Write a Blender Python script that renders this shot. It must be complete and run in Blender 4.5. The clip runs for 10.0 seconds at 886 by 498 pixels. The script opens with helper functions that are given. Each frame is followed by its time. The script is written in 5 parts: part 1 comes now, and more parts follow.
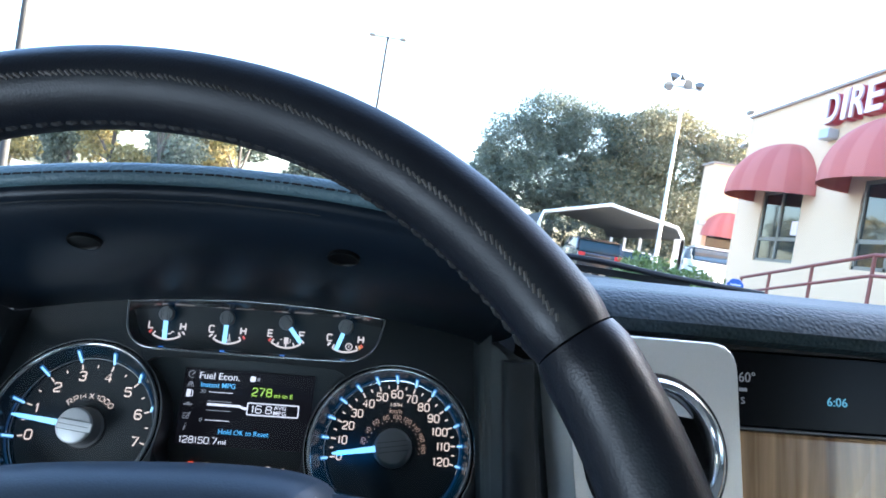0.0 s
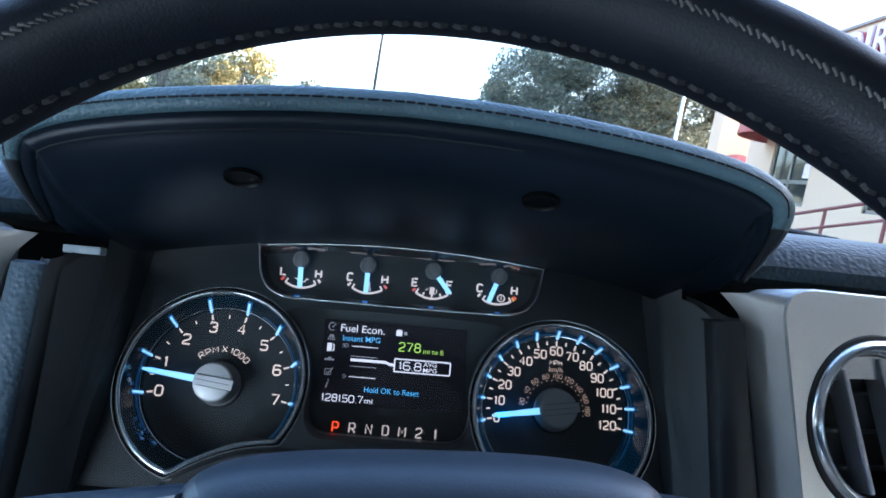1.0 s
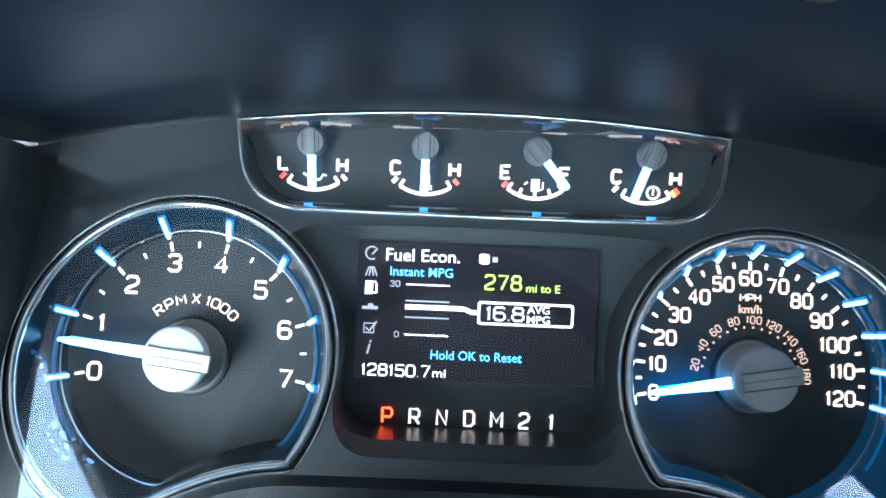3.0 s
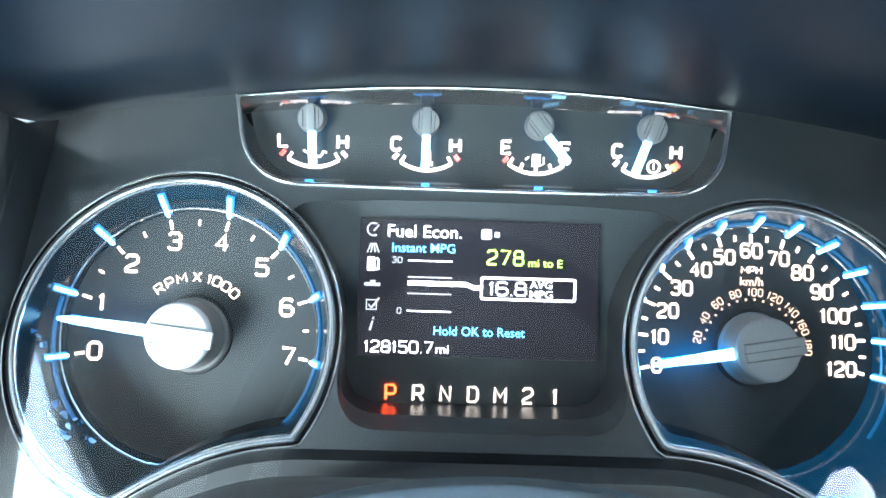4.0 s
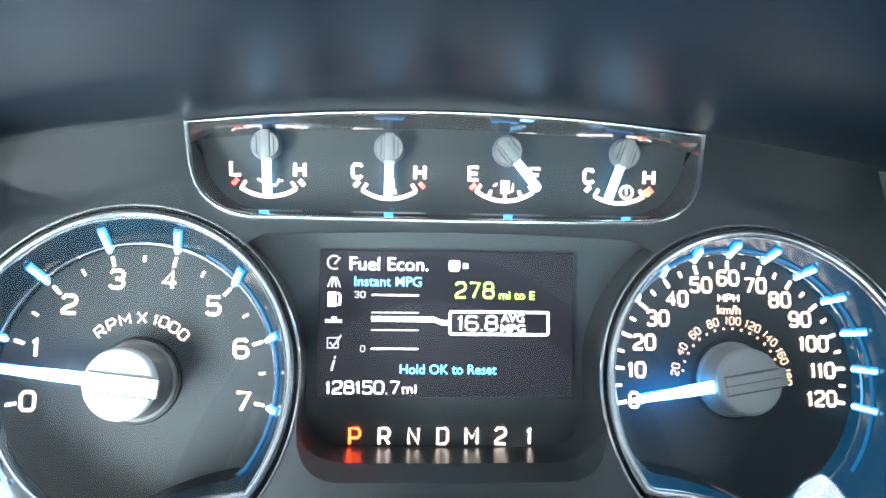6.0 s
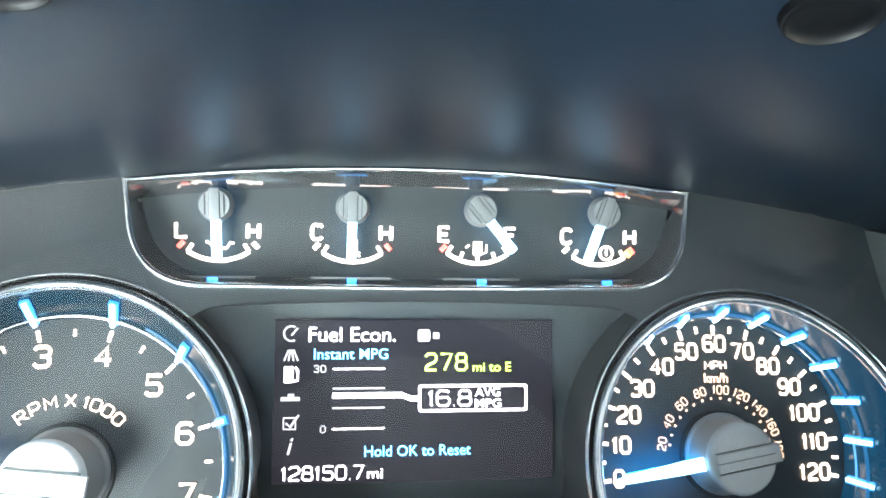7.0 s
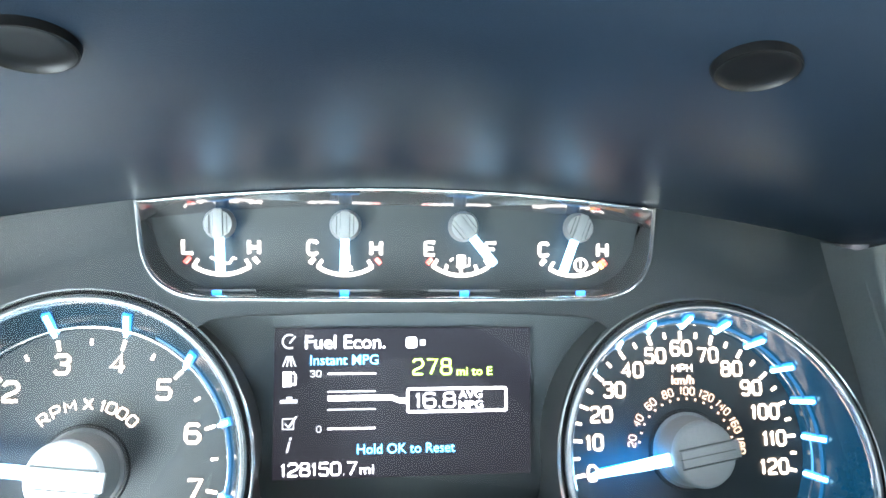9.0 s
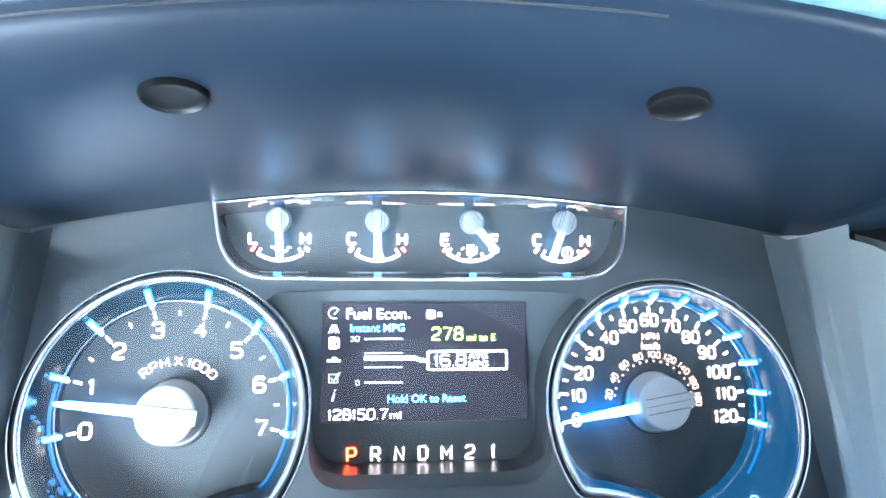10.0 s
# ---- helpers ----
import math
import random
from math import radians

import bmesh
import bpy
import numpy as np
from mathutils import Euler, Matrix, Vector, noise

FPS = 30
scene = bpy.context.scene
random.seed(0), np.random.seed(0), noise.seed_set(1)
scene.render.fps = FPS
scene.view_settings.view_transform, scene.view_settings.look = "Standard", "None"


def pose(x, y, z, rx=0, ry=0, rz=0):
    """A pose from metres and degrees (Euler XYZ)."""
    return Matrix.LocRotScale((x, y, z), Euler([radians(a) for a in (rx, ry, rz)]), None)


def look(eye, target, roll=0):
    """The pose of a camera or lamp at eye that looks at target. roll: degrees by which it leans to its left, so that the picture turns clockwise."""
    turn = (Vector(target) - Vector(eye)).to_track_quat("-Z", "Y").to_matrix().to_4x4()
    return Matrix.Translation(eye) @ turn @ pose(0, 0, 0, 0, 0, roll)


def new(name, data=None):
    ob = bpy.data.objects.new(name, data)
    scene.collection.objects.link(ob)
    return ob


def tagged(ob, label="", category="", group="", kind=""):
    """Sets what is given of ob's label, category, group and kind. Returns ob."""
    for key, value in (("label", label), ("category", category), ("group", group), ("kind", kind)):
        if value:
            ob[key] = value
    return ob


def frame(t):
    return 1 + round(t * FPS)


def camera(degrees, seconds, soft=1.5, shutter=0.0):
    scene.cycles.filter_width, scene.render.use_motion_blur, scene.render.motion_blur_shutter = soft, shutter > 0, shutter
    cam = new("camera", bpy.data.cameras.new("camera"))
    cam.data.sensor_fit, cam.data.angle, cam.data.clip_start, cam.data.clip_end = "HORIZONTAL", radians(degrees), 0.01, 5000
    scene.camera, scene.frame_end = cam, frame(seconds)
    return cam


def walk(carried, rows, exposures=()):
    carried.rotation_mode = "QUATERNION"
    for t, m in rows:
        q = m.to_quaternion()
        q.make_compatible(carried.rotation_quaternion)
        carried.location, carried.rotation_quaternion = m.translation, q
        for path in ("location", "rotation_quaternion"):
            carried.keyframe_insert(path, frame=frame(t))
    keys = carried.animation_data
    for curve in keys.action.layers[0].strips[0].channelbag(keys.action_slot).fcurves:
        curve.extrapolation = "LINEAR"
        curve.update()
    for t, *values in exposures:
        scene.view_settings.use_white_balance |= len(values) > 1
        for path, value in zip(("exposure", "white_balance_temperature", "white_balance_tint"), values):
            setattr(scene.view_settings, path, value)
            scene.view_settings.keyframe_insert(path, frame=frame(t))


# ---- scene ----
cam = camera(66.0, 10.0, 1.7)
# the truck's own frame: origin at the middle of the display, y along the dials' normal, z up the dials
CAB = Matrix(((0.99613, 0.0, -0.0879, 0.0), (0.01719, 0.98068, 0.19484, 0.0), (0.0862, -0.1956, 0.97689, 1.3), (0, 0, 0, 1)))
PATH = [
    (0, 0.1162, -0.4974, 0.0429, 99.62, -4.13, -2.38),
    (0.2, 0.1025, -0.5007, 0.0338, 98.96, -4.16, -2.80),
    (0.5, 0.0519, -0.4951, 0.0265, 96.80, -5.79, -2.69),
    (0.7, 0.0340, -0.4811, 0.0388, 95.42, -5.72, -2.62),
    (1, 0.0112, -0.4410, 0.0451, 94.45, -4.90, -2.26),
    (1.2, 0.0079, -0.4156, 0.0432, 93.65, -3.70, -1.62),
    (1.5, 0.0109, -0.3781, 0.0420, 92.43, -2.23, 0.95),
    (1.8, 0.0099, -0.3359, 0.0427, 92.95, -2.47, 0.38),
    (2, 0.0087, -0.3099, 0.0420, 92.18, -2.57, 0.54),
    (2.5, -0.0046, -0.2737, 0.0443, 89.41, -3.19, 0.91),
    (3, -0.0133, -0.2562, 0.0507, 84.59, -2.38, 0.32),
    (4.5, -0.0179, -0.2568, 0.0359, 84.60, -1.83, -0.58),
    (5, -0.0163, -0.2572, 0.0342, 84.86, -1.69, -0.36),
    (6.5, -0.0189, -0.2291, 0.0541, 87.03, -0.96, -5.78),
    (7, -0.0196, -0.2207, 0.0572, 88.59, -1.02, -7.02),
    (7.5, -0.0191, -0.2195, 0.0597, 89.01, -1.01, -7.49),
    (8, -0.0187, -0.2203, 0.0608, 88.99, -1.04, -7.63),
    (8.5, -0.0174, -0.2220, 0.0605, 89.06, -0.89, -7.47),
    (9, -0.0158, -0.2405, 0.0640, 88.29, -0.71, -6.78),
    (9.5, -0.0199, -0.2720, 0.0607, 88.70, -0.49, -6.50),
    (10, -0.0237, -0.3019, 0.0608, 88.43, -0.54, -5.83),
]
EXPOSURES = [(0, 3.4, 5450, 12), (0.5, 3.05, 5350, 14), (1.0, 3.15, 5300, 13), (1.5, 3.3, 5050, 15), (2.0, 3.85, 4750, 20), (2.6, 4.85, 5000, 12), (3.0, 5.15, 5400, 8), (4.5, 6.15, 5850, 6), (5.2, 6.15, 5850, 6), (6.5, 6.2, 6250, 8), (8.5, 6.5, 6450, 8), (9.2, 6.5, 5950, 9), (10, 7.05, 5350, 12)]
walk(cam, [(t, CAB @ pose(x, y, z, rx, ry, rz)) for t, x, y, z, rx, ry, rz in PATH], EXPOSURES)

# ---- light: a low sun to the right behind the building, open sky ----
SUN_AZ, SUN_EL = radians(76), radians(16)
world = bpy.data.worlds.new("world")
scene.world = world
world.use_nodes = True
wn = world.node_tree
sky = wn.nodes.new("ShaderNodeTexSky")
sky.sky_type, sky.sun_disc, sky.sun_elevation, sky.sun_rotation = "NISHITA", False, SUN_EL, SUN_AZ
sky.air_density, sky.dust_density = 1.0, 2.5
wn.nodes["Background"].inputs["Strength"].default_value = 0.15
wn.links.new(sky.outputs[0], wn.nodes["Background"].inputs["Color"])
sun = new("sun", bpy.data.lights.new("sun", "SUN"))
sun.data.energy, sun.data.angle, sun.data.color = 5.0, radians(0.6), (1.0, 0.84, 0.62)
sun.matrix_world = look((0, 0, 30), (-math.sin(SUN_AZ) * math.cos(SUN_EL), -math.cos(SUN_AZ) * math.cos(SUN_EL), 30 - math.sin(SUN_EL)))

# daylight through the open driver's door
door_light = new("door_daylight", bpy.data.lights.new("door_daylight", "AREA"))
door_light.data.shape, door_light.data.size, door_light.data.size_y = "RECTANGLE", 0.85, 0.55
door_light.data.energy, door_light.data.color = 1.6, (0.87, 0.98, 1.0)
door_light.matrix_world = look((-0.69, -1.02, 0.98), (0.31, -0.62, 1.10))


# ---- materials ----
def material(name, color, rough=0.5, metal=0.0, grain=0.0, scale=200.0, vary=0.12, bump=0.0, bump_scale=None, kind="noise", emit=None, power=0.0, spec=0.5, coat=0.0, stains=3.0):
    """A principled material whose colour varies at two scales, with a fine relief in object space."""
    m = bpy.data.materials.new(name)
    m.use_nodes = True
    nt = m.node_tree
    b = nt.nodes["Principled BSDF"]
    b.inputs["Roughness"].default_value, b.inputs["Metallic"].default_value = rough, metal
    b.inputs["Specular IOR Level"].default_value = spec
    b.inputs["Coat Weight"].default_value = coat
    b.inputs["Coat Roughness"].default_value = 0.08
    co = nt.nodes.new("ShaderNodeTexCoord")
    big = nt.nodes.new("ShaderNodeTexNoise")
    big.inputs["Scale"].default_value, big.inputs["Detail"].default_value = stains, 5
    fine = nt.nodes.new("ShaderNodeTexNoise")
    fine.inputs["Scale"].default_value, fine.inputs["Detail"].default_value = scale, 4
    nt.links.new(co.outputs["Object"], big.inputs["Vector"])
    nt.links.new(co.outputs["Object"], fine.inputs["Vector"])
    both = nt.nodes.new("ShaderNodeMath")
    both.operation = "ADD"
    nt.links.new(big.outputs[0], both.inputs[0])
    nt.links.new(fine.outputs[0], both.inputs[1])
    ramp = nt.nodes.new("ShaderNodeMapRange")
    ramp.inputs["From Min"].default_value, ramp.inputs["From Max"].default_value = 0.6, 1.4
    ramp.inputs["To Min"].default_value, ramp.inputs["To Max"].default_value = 1 - vary, 1 + vary
    nt.links.new(both.outputs[0], ramp.inputs["Value"])
    mul = nt.nodes.new("ShaderNodeVectorMath")
    mul.operation = "SCALE"
    mul.inputs[0].default_value = color
    nt.links.new(ramp.outputs[0], mul.inputs["Scale"])
    nt.links.new(mul.outputs[0], b.inputs["Base Color"])
    if grain:
        rr = nt.nodes.new("ShaderNodeMapRange")
        rr.inputs["From Min"].default_value, rr.inputs["From Max"].default_value = 0.3, 0.7
        rr.inputs["To Min"].default_value, rr.inputs["To Max"].default_value = max(0.02, rough - grain), min(1, rough + grain)
        nt.links.new(big.outputs[0], rr.inputs["Value"])
        nt.links.new(rr.outputs[0], b.inputs["Roughness"])
    if bump:
        bp = nt.nodes.new("ShaderNodeBump")
        bp.inputs["Strength"].default_value, bp.inputs["Distance"].default_value = bump, 0.001
        if kind == "cells":
            tex = nt.nodes.new("ShaderNodeTexVoronoi")
            tex.inputs["Scale"].default_value = bump_scale or scale
            tex.feature = "SMOOTH_F1"
        else:
            tex = nt.nodes.new("ShaderNodeTexNoise")
            tex.inputs["Scale"].default_value, tex.inputs["Detail"].default_value = bump_scale or scale, 3
        nt.links.new(co.outputs["Object"], tex.inputs["Vector"])
        nt.links.new(tex.outputs[0], bp.inputs["Height"])
        nt.links.new(bp.outputs[0], b.inputs["Normal"])
    if emit:
        b.inputs["Emission Color"].default_value = (*emit, 1)
        b.inputs["Emission Strength"].default_value = power
    return m


def clear_glass(name, tint=(1, 1, 1), gloss=0.6):
    m = bpy.data.materials.new(name)
    m.use_nodes = True
    nt = m.node_tree
    nt.nodes.remove(nt.nodes["Principled BSDF"])
    tr, gl, mix = nt.nodes.new("ShaderNodeBsdfTransparent"), nt.nodes.new("ShaderNodeBsdfGlossy"), nt.nodes.new("ShaderNodeMixShader")
    tr.inputs[0].default_value = (*tint, 1)
    gl.inputs["Roughness"].default_value = 0.02
    fr, k = nt.nodes.new("ShaderNodeFresnel"), nt.nodes.new("ShaderNodeMath")
    fr.inputs["IOR"].default_value = 1.45
    k.operation = "MULTIPLY"
    k.inputs[1].default_value = gloss
    nt.links.new(fr.outputs[0], k.inputs[0])
    nt.links.new(k.outputs[0], mix.inputs[0])
    nt.links.new(tr.outputs[0], mix.inputs[1])
    nt.links.new(gl.outputs[0], mix.inputs[2])
    nt.links.new(mix.outputs[0], nt.nodes["Material Output"].inputs[0])
    return m


GLOW = 0.115  # brightness of the instrument lighting beside the daylight


def lit(name, color, power, base=(0.3, 0.3, 0.3)):
    return material(name, base, 0.5, emit=color, power=power * GLOW)


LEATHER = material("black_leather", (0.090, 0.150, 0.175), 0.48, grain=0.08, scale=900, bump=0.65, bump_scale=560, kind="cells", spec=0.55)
RIM_LEATHER = material("worn_rim_leather", (0.0055, 0.0066, 0.0105), 0.44, grain=0.12, scale=500, bump=0.10, bump_scale=1300, kind="cells", spec=0.34, stains=14)
PAD = material("grained_dash_vinyl", (0.022, 0.037, 0.044), 0.52, grain=0.06, scale=700, bump=0.8, bump_scale=330, kind="cells", spec=0.36)
HOOD_UNDER = material("matt_black_plastic", (0.0060, 0.0110, 0.0190), 0.36, grain=0.05, scale=1200, bump=0.12, bump_scale=3000, spec=0.28)
FACE = material("charcoal_face_plastic", (0.0080, 0.0130, 0.0165), 0.46, grain=0.06, scale=1500, bump=0.15, bump_scale=3500, spec=1.0)
DIAL = material("black_dial_face", (0.0150, 0.0200, 0.0225), 0.6, scale=300, vary=0.04)
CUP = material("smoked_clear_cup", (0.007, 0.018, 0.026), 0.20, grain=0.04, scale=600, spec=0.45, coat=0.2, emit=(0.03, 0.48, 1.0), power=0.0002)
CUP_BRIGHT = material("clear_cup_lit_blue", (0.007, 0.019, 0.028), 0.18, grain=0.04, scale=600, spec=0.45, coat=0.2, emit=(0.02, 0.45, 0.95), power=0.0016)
CHROME = material("chrome_trim", (0.90, 0.91, 0.92), 0.17, 1.0, grain=0.06, scale=300, vary=0.05)
SILVER = material("satin_silver_paint", (0.60, 0.59, 0.565), 0.42, 0.55, grain=0.05, scale=1800, bump=0.08, bump_scale=4000)
TRIM_SILVER = material("satin_spoke_trim", (0.30, 0.31, 0.34), 0.38, 0.6, grain=0.06, scale=900)
INSERT_DAYLIT = material("daylit_insert_vinyl", (0.085, 0.125, 0.160), 0.5, grain=0.06, scale=700, bump=0.7, bump_scale=420, kind="cells")
HUB_VINYL = material("hub_vinyl", (0.028, 0.042, 0.062), 0.48, grain=0.07, scale=900, bump=0.08, bump_scale=1400, kind="cells")
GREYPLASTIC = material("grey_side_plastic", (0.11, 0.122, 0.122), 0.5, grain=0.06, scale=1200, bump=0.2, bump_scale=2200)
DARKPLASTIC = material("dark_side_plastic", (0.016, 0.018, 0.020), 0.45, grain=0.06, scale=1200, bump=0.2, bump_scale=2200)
CHEEK_SHADED = material("shaded_cheek_plastic", (0.042, 0.047, 0.050), 0.5, grain=0.06, scale=1200, bump=0.2, bump_scale=2200)
BLACK = material("black_gap", (0.006, 0.006, 0.007), 0.6)
GLOSSBLACK = material("gloss_black_screen", (0.004, 0.004, 0.005), 0.22, scale=300, spec=0.12)
KNOB = material("grey_needle_cap", (0.17, 0.175, 0.18), 0.36, grain=0.05, scale=1200)
SKIRT = material("grey_cap_skirt", (0.23, 0.225, 0.22), 0.34, grain=0.05, scale=1200)
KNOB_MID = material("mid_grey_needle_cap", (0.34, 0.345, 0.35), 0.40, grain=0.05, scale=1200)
# tachometer cap: the extra daylight it catches is put into a paler colour
KNOB_DAYLIT = material("daylit_needle_cap", (0.82, 0.82, 0.82), 0.45, 0.25, grain=0.05, scale=1200)
WORN_THREAD = material("worn_grey_thread", (0.065, 0.060, 0.056), 0.6, scale=90, vary=0.9, stains=25)
SHROUD = material("column_shroud_plastic", (0.21, 0.25, 0.27), 0.40, grain=0.08, scale=900, bump=0.15, bump_scale=2200)
THREAD = material("dark_thread", (0.008, 0.008, 0.010), 0.8)
WOOD = material("walnut_trim", (0.20, 0.115, 0.055), 0.25, grain=0.05, scale=60, vary=0.35, coat=0.6)
# upright figure for the walnut: the grain is drawn out along the panel's height
wood = WOOD.node_tree
stretch, figure, tones = wood.nodes.new("ShaderNodeMapping"), wood.nodes.new("ShaderNodeTexNoise"), wood.nodes.new("ShaderNodeValToRGB")
stretch.inputs["Scale"].default_value = (70, 5, 5)
figure.inputs["Scale"].default_value, figure.inputs["Detail"].default_value, figure.inputs["Distortion"].default_value = 1.0, 6, 0.6
tones.color_ramp.elements[0].position, tones.color_ramp.elements[0].color = 0.32, (0.17, 0.078, 0.028, 1)
tones.color_ramp.elements[1].position, tones.color_ramp.elements[1].color = 0.70, (0.70, 0.43, 0.21, 1)
wood.links.new(wood.nodes.new("ShaderNodeTexCoord").outputs["Object"], stretch.inputs[0])
wood.links.new(stretch.outputs[0], figure.inputs["Vector"])
wood.links.new(figure.outputs[0], tones.inputs[0])
wood.links.new(tones.outputs[0], wood.nodes["Principled BSDF"].inputs["Base Color"])
NUM = lit("lit_numerals", (1.0, 0.75, 0.57), 0.75)
NUM_DIM = lit("lit_inner_numerals", (1.0, 0.62, 0.40), 0.32)
SMALLNUM = lit("lit_small_marks", (1.0, 0.84, 0.74), 0.65)
REDMARK = lit("lit_red_marks", (1.0, 0.055, 0.02), 0.55)
AMBER = lit("lit_amber_marks", (1.0, 0.38, 0.05), 0.7)
NEEDLE = lit("lit_needle", (0.30, 0.68, 1.0), 1.25)
BLUETICK = lit("lit_blue_ticks", (0.018, 0.25, 1.0), 0.7)
BLUEMID = lit("soft_blue_tick", (0.03, 0.36, 1.0), 0.20, (0.05, 0.10, 0.16))
BLUECORE = lit("pale_blue_tick_core", (0.40, 0.76, 1.0), 1.1)
BLUEGLOW = lit("blue_light_guide", (0.03, 0.42, 1.0), 0.045, (0.02, 0.05, 0.10))
UNDERGLOW = lit("blue_needle_back", (0.01, 0.34, 1.0), 4.5)
UNDERGLOW_DIM = lit("dim_blue_needle_back", (0.01, 0.34, 1.0), 1.0)
CAPGLOW = lit("faint_blue_cap_ring", (0.01, 0.34, 1.0), 0.45)
GEM = lit("blue_light_gem", (0.05, 0.40, 1.0), 0.16)
SCREEN = material("display_glass", (0.006, 0.006, 0.009), 0.55, scale=100, vary=0.03, spec=0.15, emit=(0.55, 0.5, 0.65), power=0.0008)
S_WHITE = lit("display_white", (1.0, 0.97, 1.0), 0.8)
S_GREY = lit("display_grey", (0.8, 0.8, 0.85), 0.22)
S_CYAN = lit("display_cyan", (0.10, 0.55, 1.0), 0.8)
S_GREEN = lit("display_green", (0.55, 0.95, 0.05), 0.8)
S_DIM = lit("dim_display_grey", (0.8, 0.8, 0.85), 0.12)
GEAR_W = lit("lit_gear_letters", (1.0, 0.80, 0.66), 0.55)
GEAR_R = lit("lit_park_letter", (1.0, 0.07, 0.012), 1.5)
CLOCK = lit("clock_segments", (0.15, 0.65, 0.9), 0.5)
HEADLINER = material("grey_headliner", (0.25, 0.247, 0.24), 0.9, scale=40, vary=0.05)
# tones of unseen cab surfaces, set for the light they bounce onto the dials
CARPET = material("tan_bounce_carpet", (0.16, 0.145, 0.12), 0.95, scale=300, bump=0.5, bump_scale=500)
DOORTRIM = material("dark_unseen_trim", (0.055, 0.055, 0.056), 0.7, scale=300)
BOUNCE_TRIM = material("pale_bounce_trim", (0.55, 0.54, 0.52), 0.6, scale=40, vary=0.05)
LENS = clear_glass("cluster_lens_clear", (1, 1, 1), 1.15)
GLASS = clear_glass("windscreen_glass", (0.97, 0.99, 0.98), 0.08)

MIRRORBLACK = material("polished_black_recess", (0.020, 0.023, 0.026), 0.32, scale=600, spec=0.9)
MIRRORSMOKE = material("smoked_mirror_recess", (0.24, 0.245, 0.25), 0.05, 0.85, scale=600)
PANELGREY = material("display_surround_grey", (0.034, 0.043, 0.047), 0.55, scale=1500, bump=0.05, bump_scale=4000)
LENSEDGE = material("lens_edge_plastic", (0.085, 0.075, 0.070), 0.3, 0.3, scale=900)
CHIP = material("pale_strip_plastic", (0.32, 0.37, 0.39), 0.5, scale=600)
RECESS_BLACK = material("black_recess_dish", (0.0009, 0.0009, 0.0011), 0.45, grain=0.05, scale=900, spec=0.25)


# ---- building helpers ----
def thing(name, label, category, m=CAB, group="", kind=""):
    return_ob = new(name)
    return_ob.empty_display_size = 0.05
    return_ob.matrix_world = m
    return tagged(return_ob, label, category, group, kind)


def mesh_of(bm, name, material_, smooth=False):
    bmesh.ops.recalc_face_normals(bm, faces=bm.faces[:])
    me = bpy.data.meshes.new(name)
    bm.to_mesh(me)
    bm.free()
    me.materials.append(material_)
    if smooth:
        me.shade_smooth()
        me.set_sharp_from_angle(angle=radians(40))
    return me


def part(name, bm, material_, parent, label="", smooth=False):
    ob = new(name, mesh_of(bm, name, material_, smooth))
    ob.parent = parent
    return tagged(ob, label)


def single(name, bm, material_, label, category, m=CAB, kind="", group="", smooth=False):
    ob = new(name, mesh_of(bm, name, material_, smooth))
    ob.matrix_world = m
    return tagged(ob, label, category, group, kind)


def box(bm, x0, x1, y0, y1, z0, z1, bevel=0.0, m=None):
    b = bmesh.new()
    bmesh.ops.create_cube(b, size=1, matrix=Matrix.Translation(((x0 + x1) / 2, (y0 + y1) / 2, (z0 + z1) / 2)) @ Matrix.Diagonal((abs(x1 - x0), abs(y1 - y0), abs(z1 - z0), 1)))
    if bevel:
        bmesh.ops.bevel(b, geom=b.edges[:], offset=bevel, segments=2, affect="EDGES", profile=0.6)
    if m is not None:
        b.transform(m)
    join(bm, b)
    return bm


def join(bm, b):
    table = [bm.verts.new(v.co) for v in b.verts]
    b.verts.index_update()
    for f in b.faces:
        bm.faces.new([table[v.index] for v in f.verts])
    b.free()


def lathe(bm, profile, n=40, m=Matrix(), a0=0.0, a1=2 * math.pi):
    """Turns (radius, height) pairs round the local z axis."""
    full = abs(a1 - a0 - 2 * math.pi) < 1e-6
    rings = []
    for r, h in profile:
        rings.append([bm.verts.new(m @ Vector((r * math.cos(a0 + (a1 - a0) * i / n), r * math.sin(a0 + (a1 - a0) * i / n), h))) for i in range(n + (0 if full else 1))])
    skin(bm, rings, full)
    return rings


def skin(bm, rings, closed):
    for a, b in zip(rings, rings[1:]):
        n = len(a)
        for i in range(n if closed else n - 1):
            j = (i + 1) % n
            bm.faces.new((a[i], a[j], b[j], b[i]))


def loft(bm, curves, closed=False):
    rings = [[bm.verts.new(p) for p in c] for c in curves]
    skin(bm, rings, closed)
    return rings


def tube(bm, pts, r, closed=True, n=10, flat=1.0):
    """A round bar along a line of points."""
    pts = [Vector(p) for p in pts]
    rings = []
    k = len(pts)
    side = None
    for i, p in enumerate(pts):
        t = (pts[(i + 1) % k] - pts[i - 1]) if closed else (pts[min(i + 1, k - 1)] - pts[max(i - 1, 0)])
        t.normalize()
        ref = Vector((0, 1, 0)) if abs(t.y) < 0.9 else Vector((0, 0, 1))
        a = t.cross(ref).normalized()
        b = a.cross(t).normalized()
        rings.append([bm.verts.new(p + a * r * math.cos(2 * math.pi * j / n) + b * r * flat * math.sin(2 * math.pi * j / n)) for j in range(n)])
    if closed:
        rings.append(rings[0])
    skin(bm, rings, True)
    if not closed:
        bm.faces.new(rings[0]), bm.faces.new(rings[-1])
    return bm


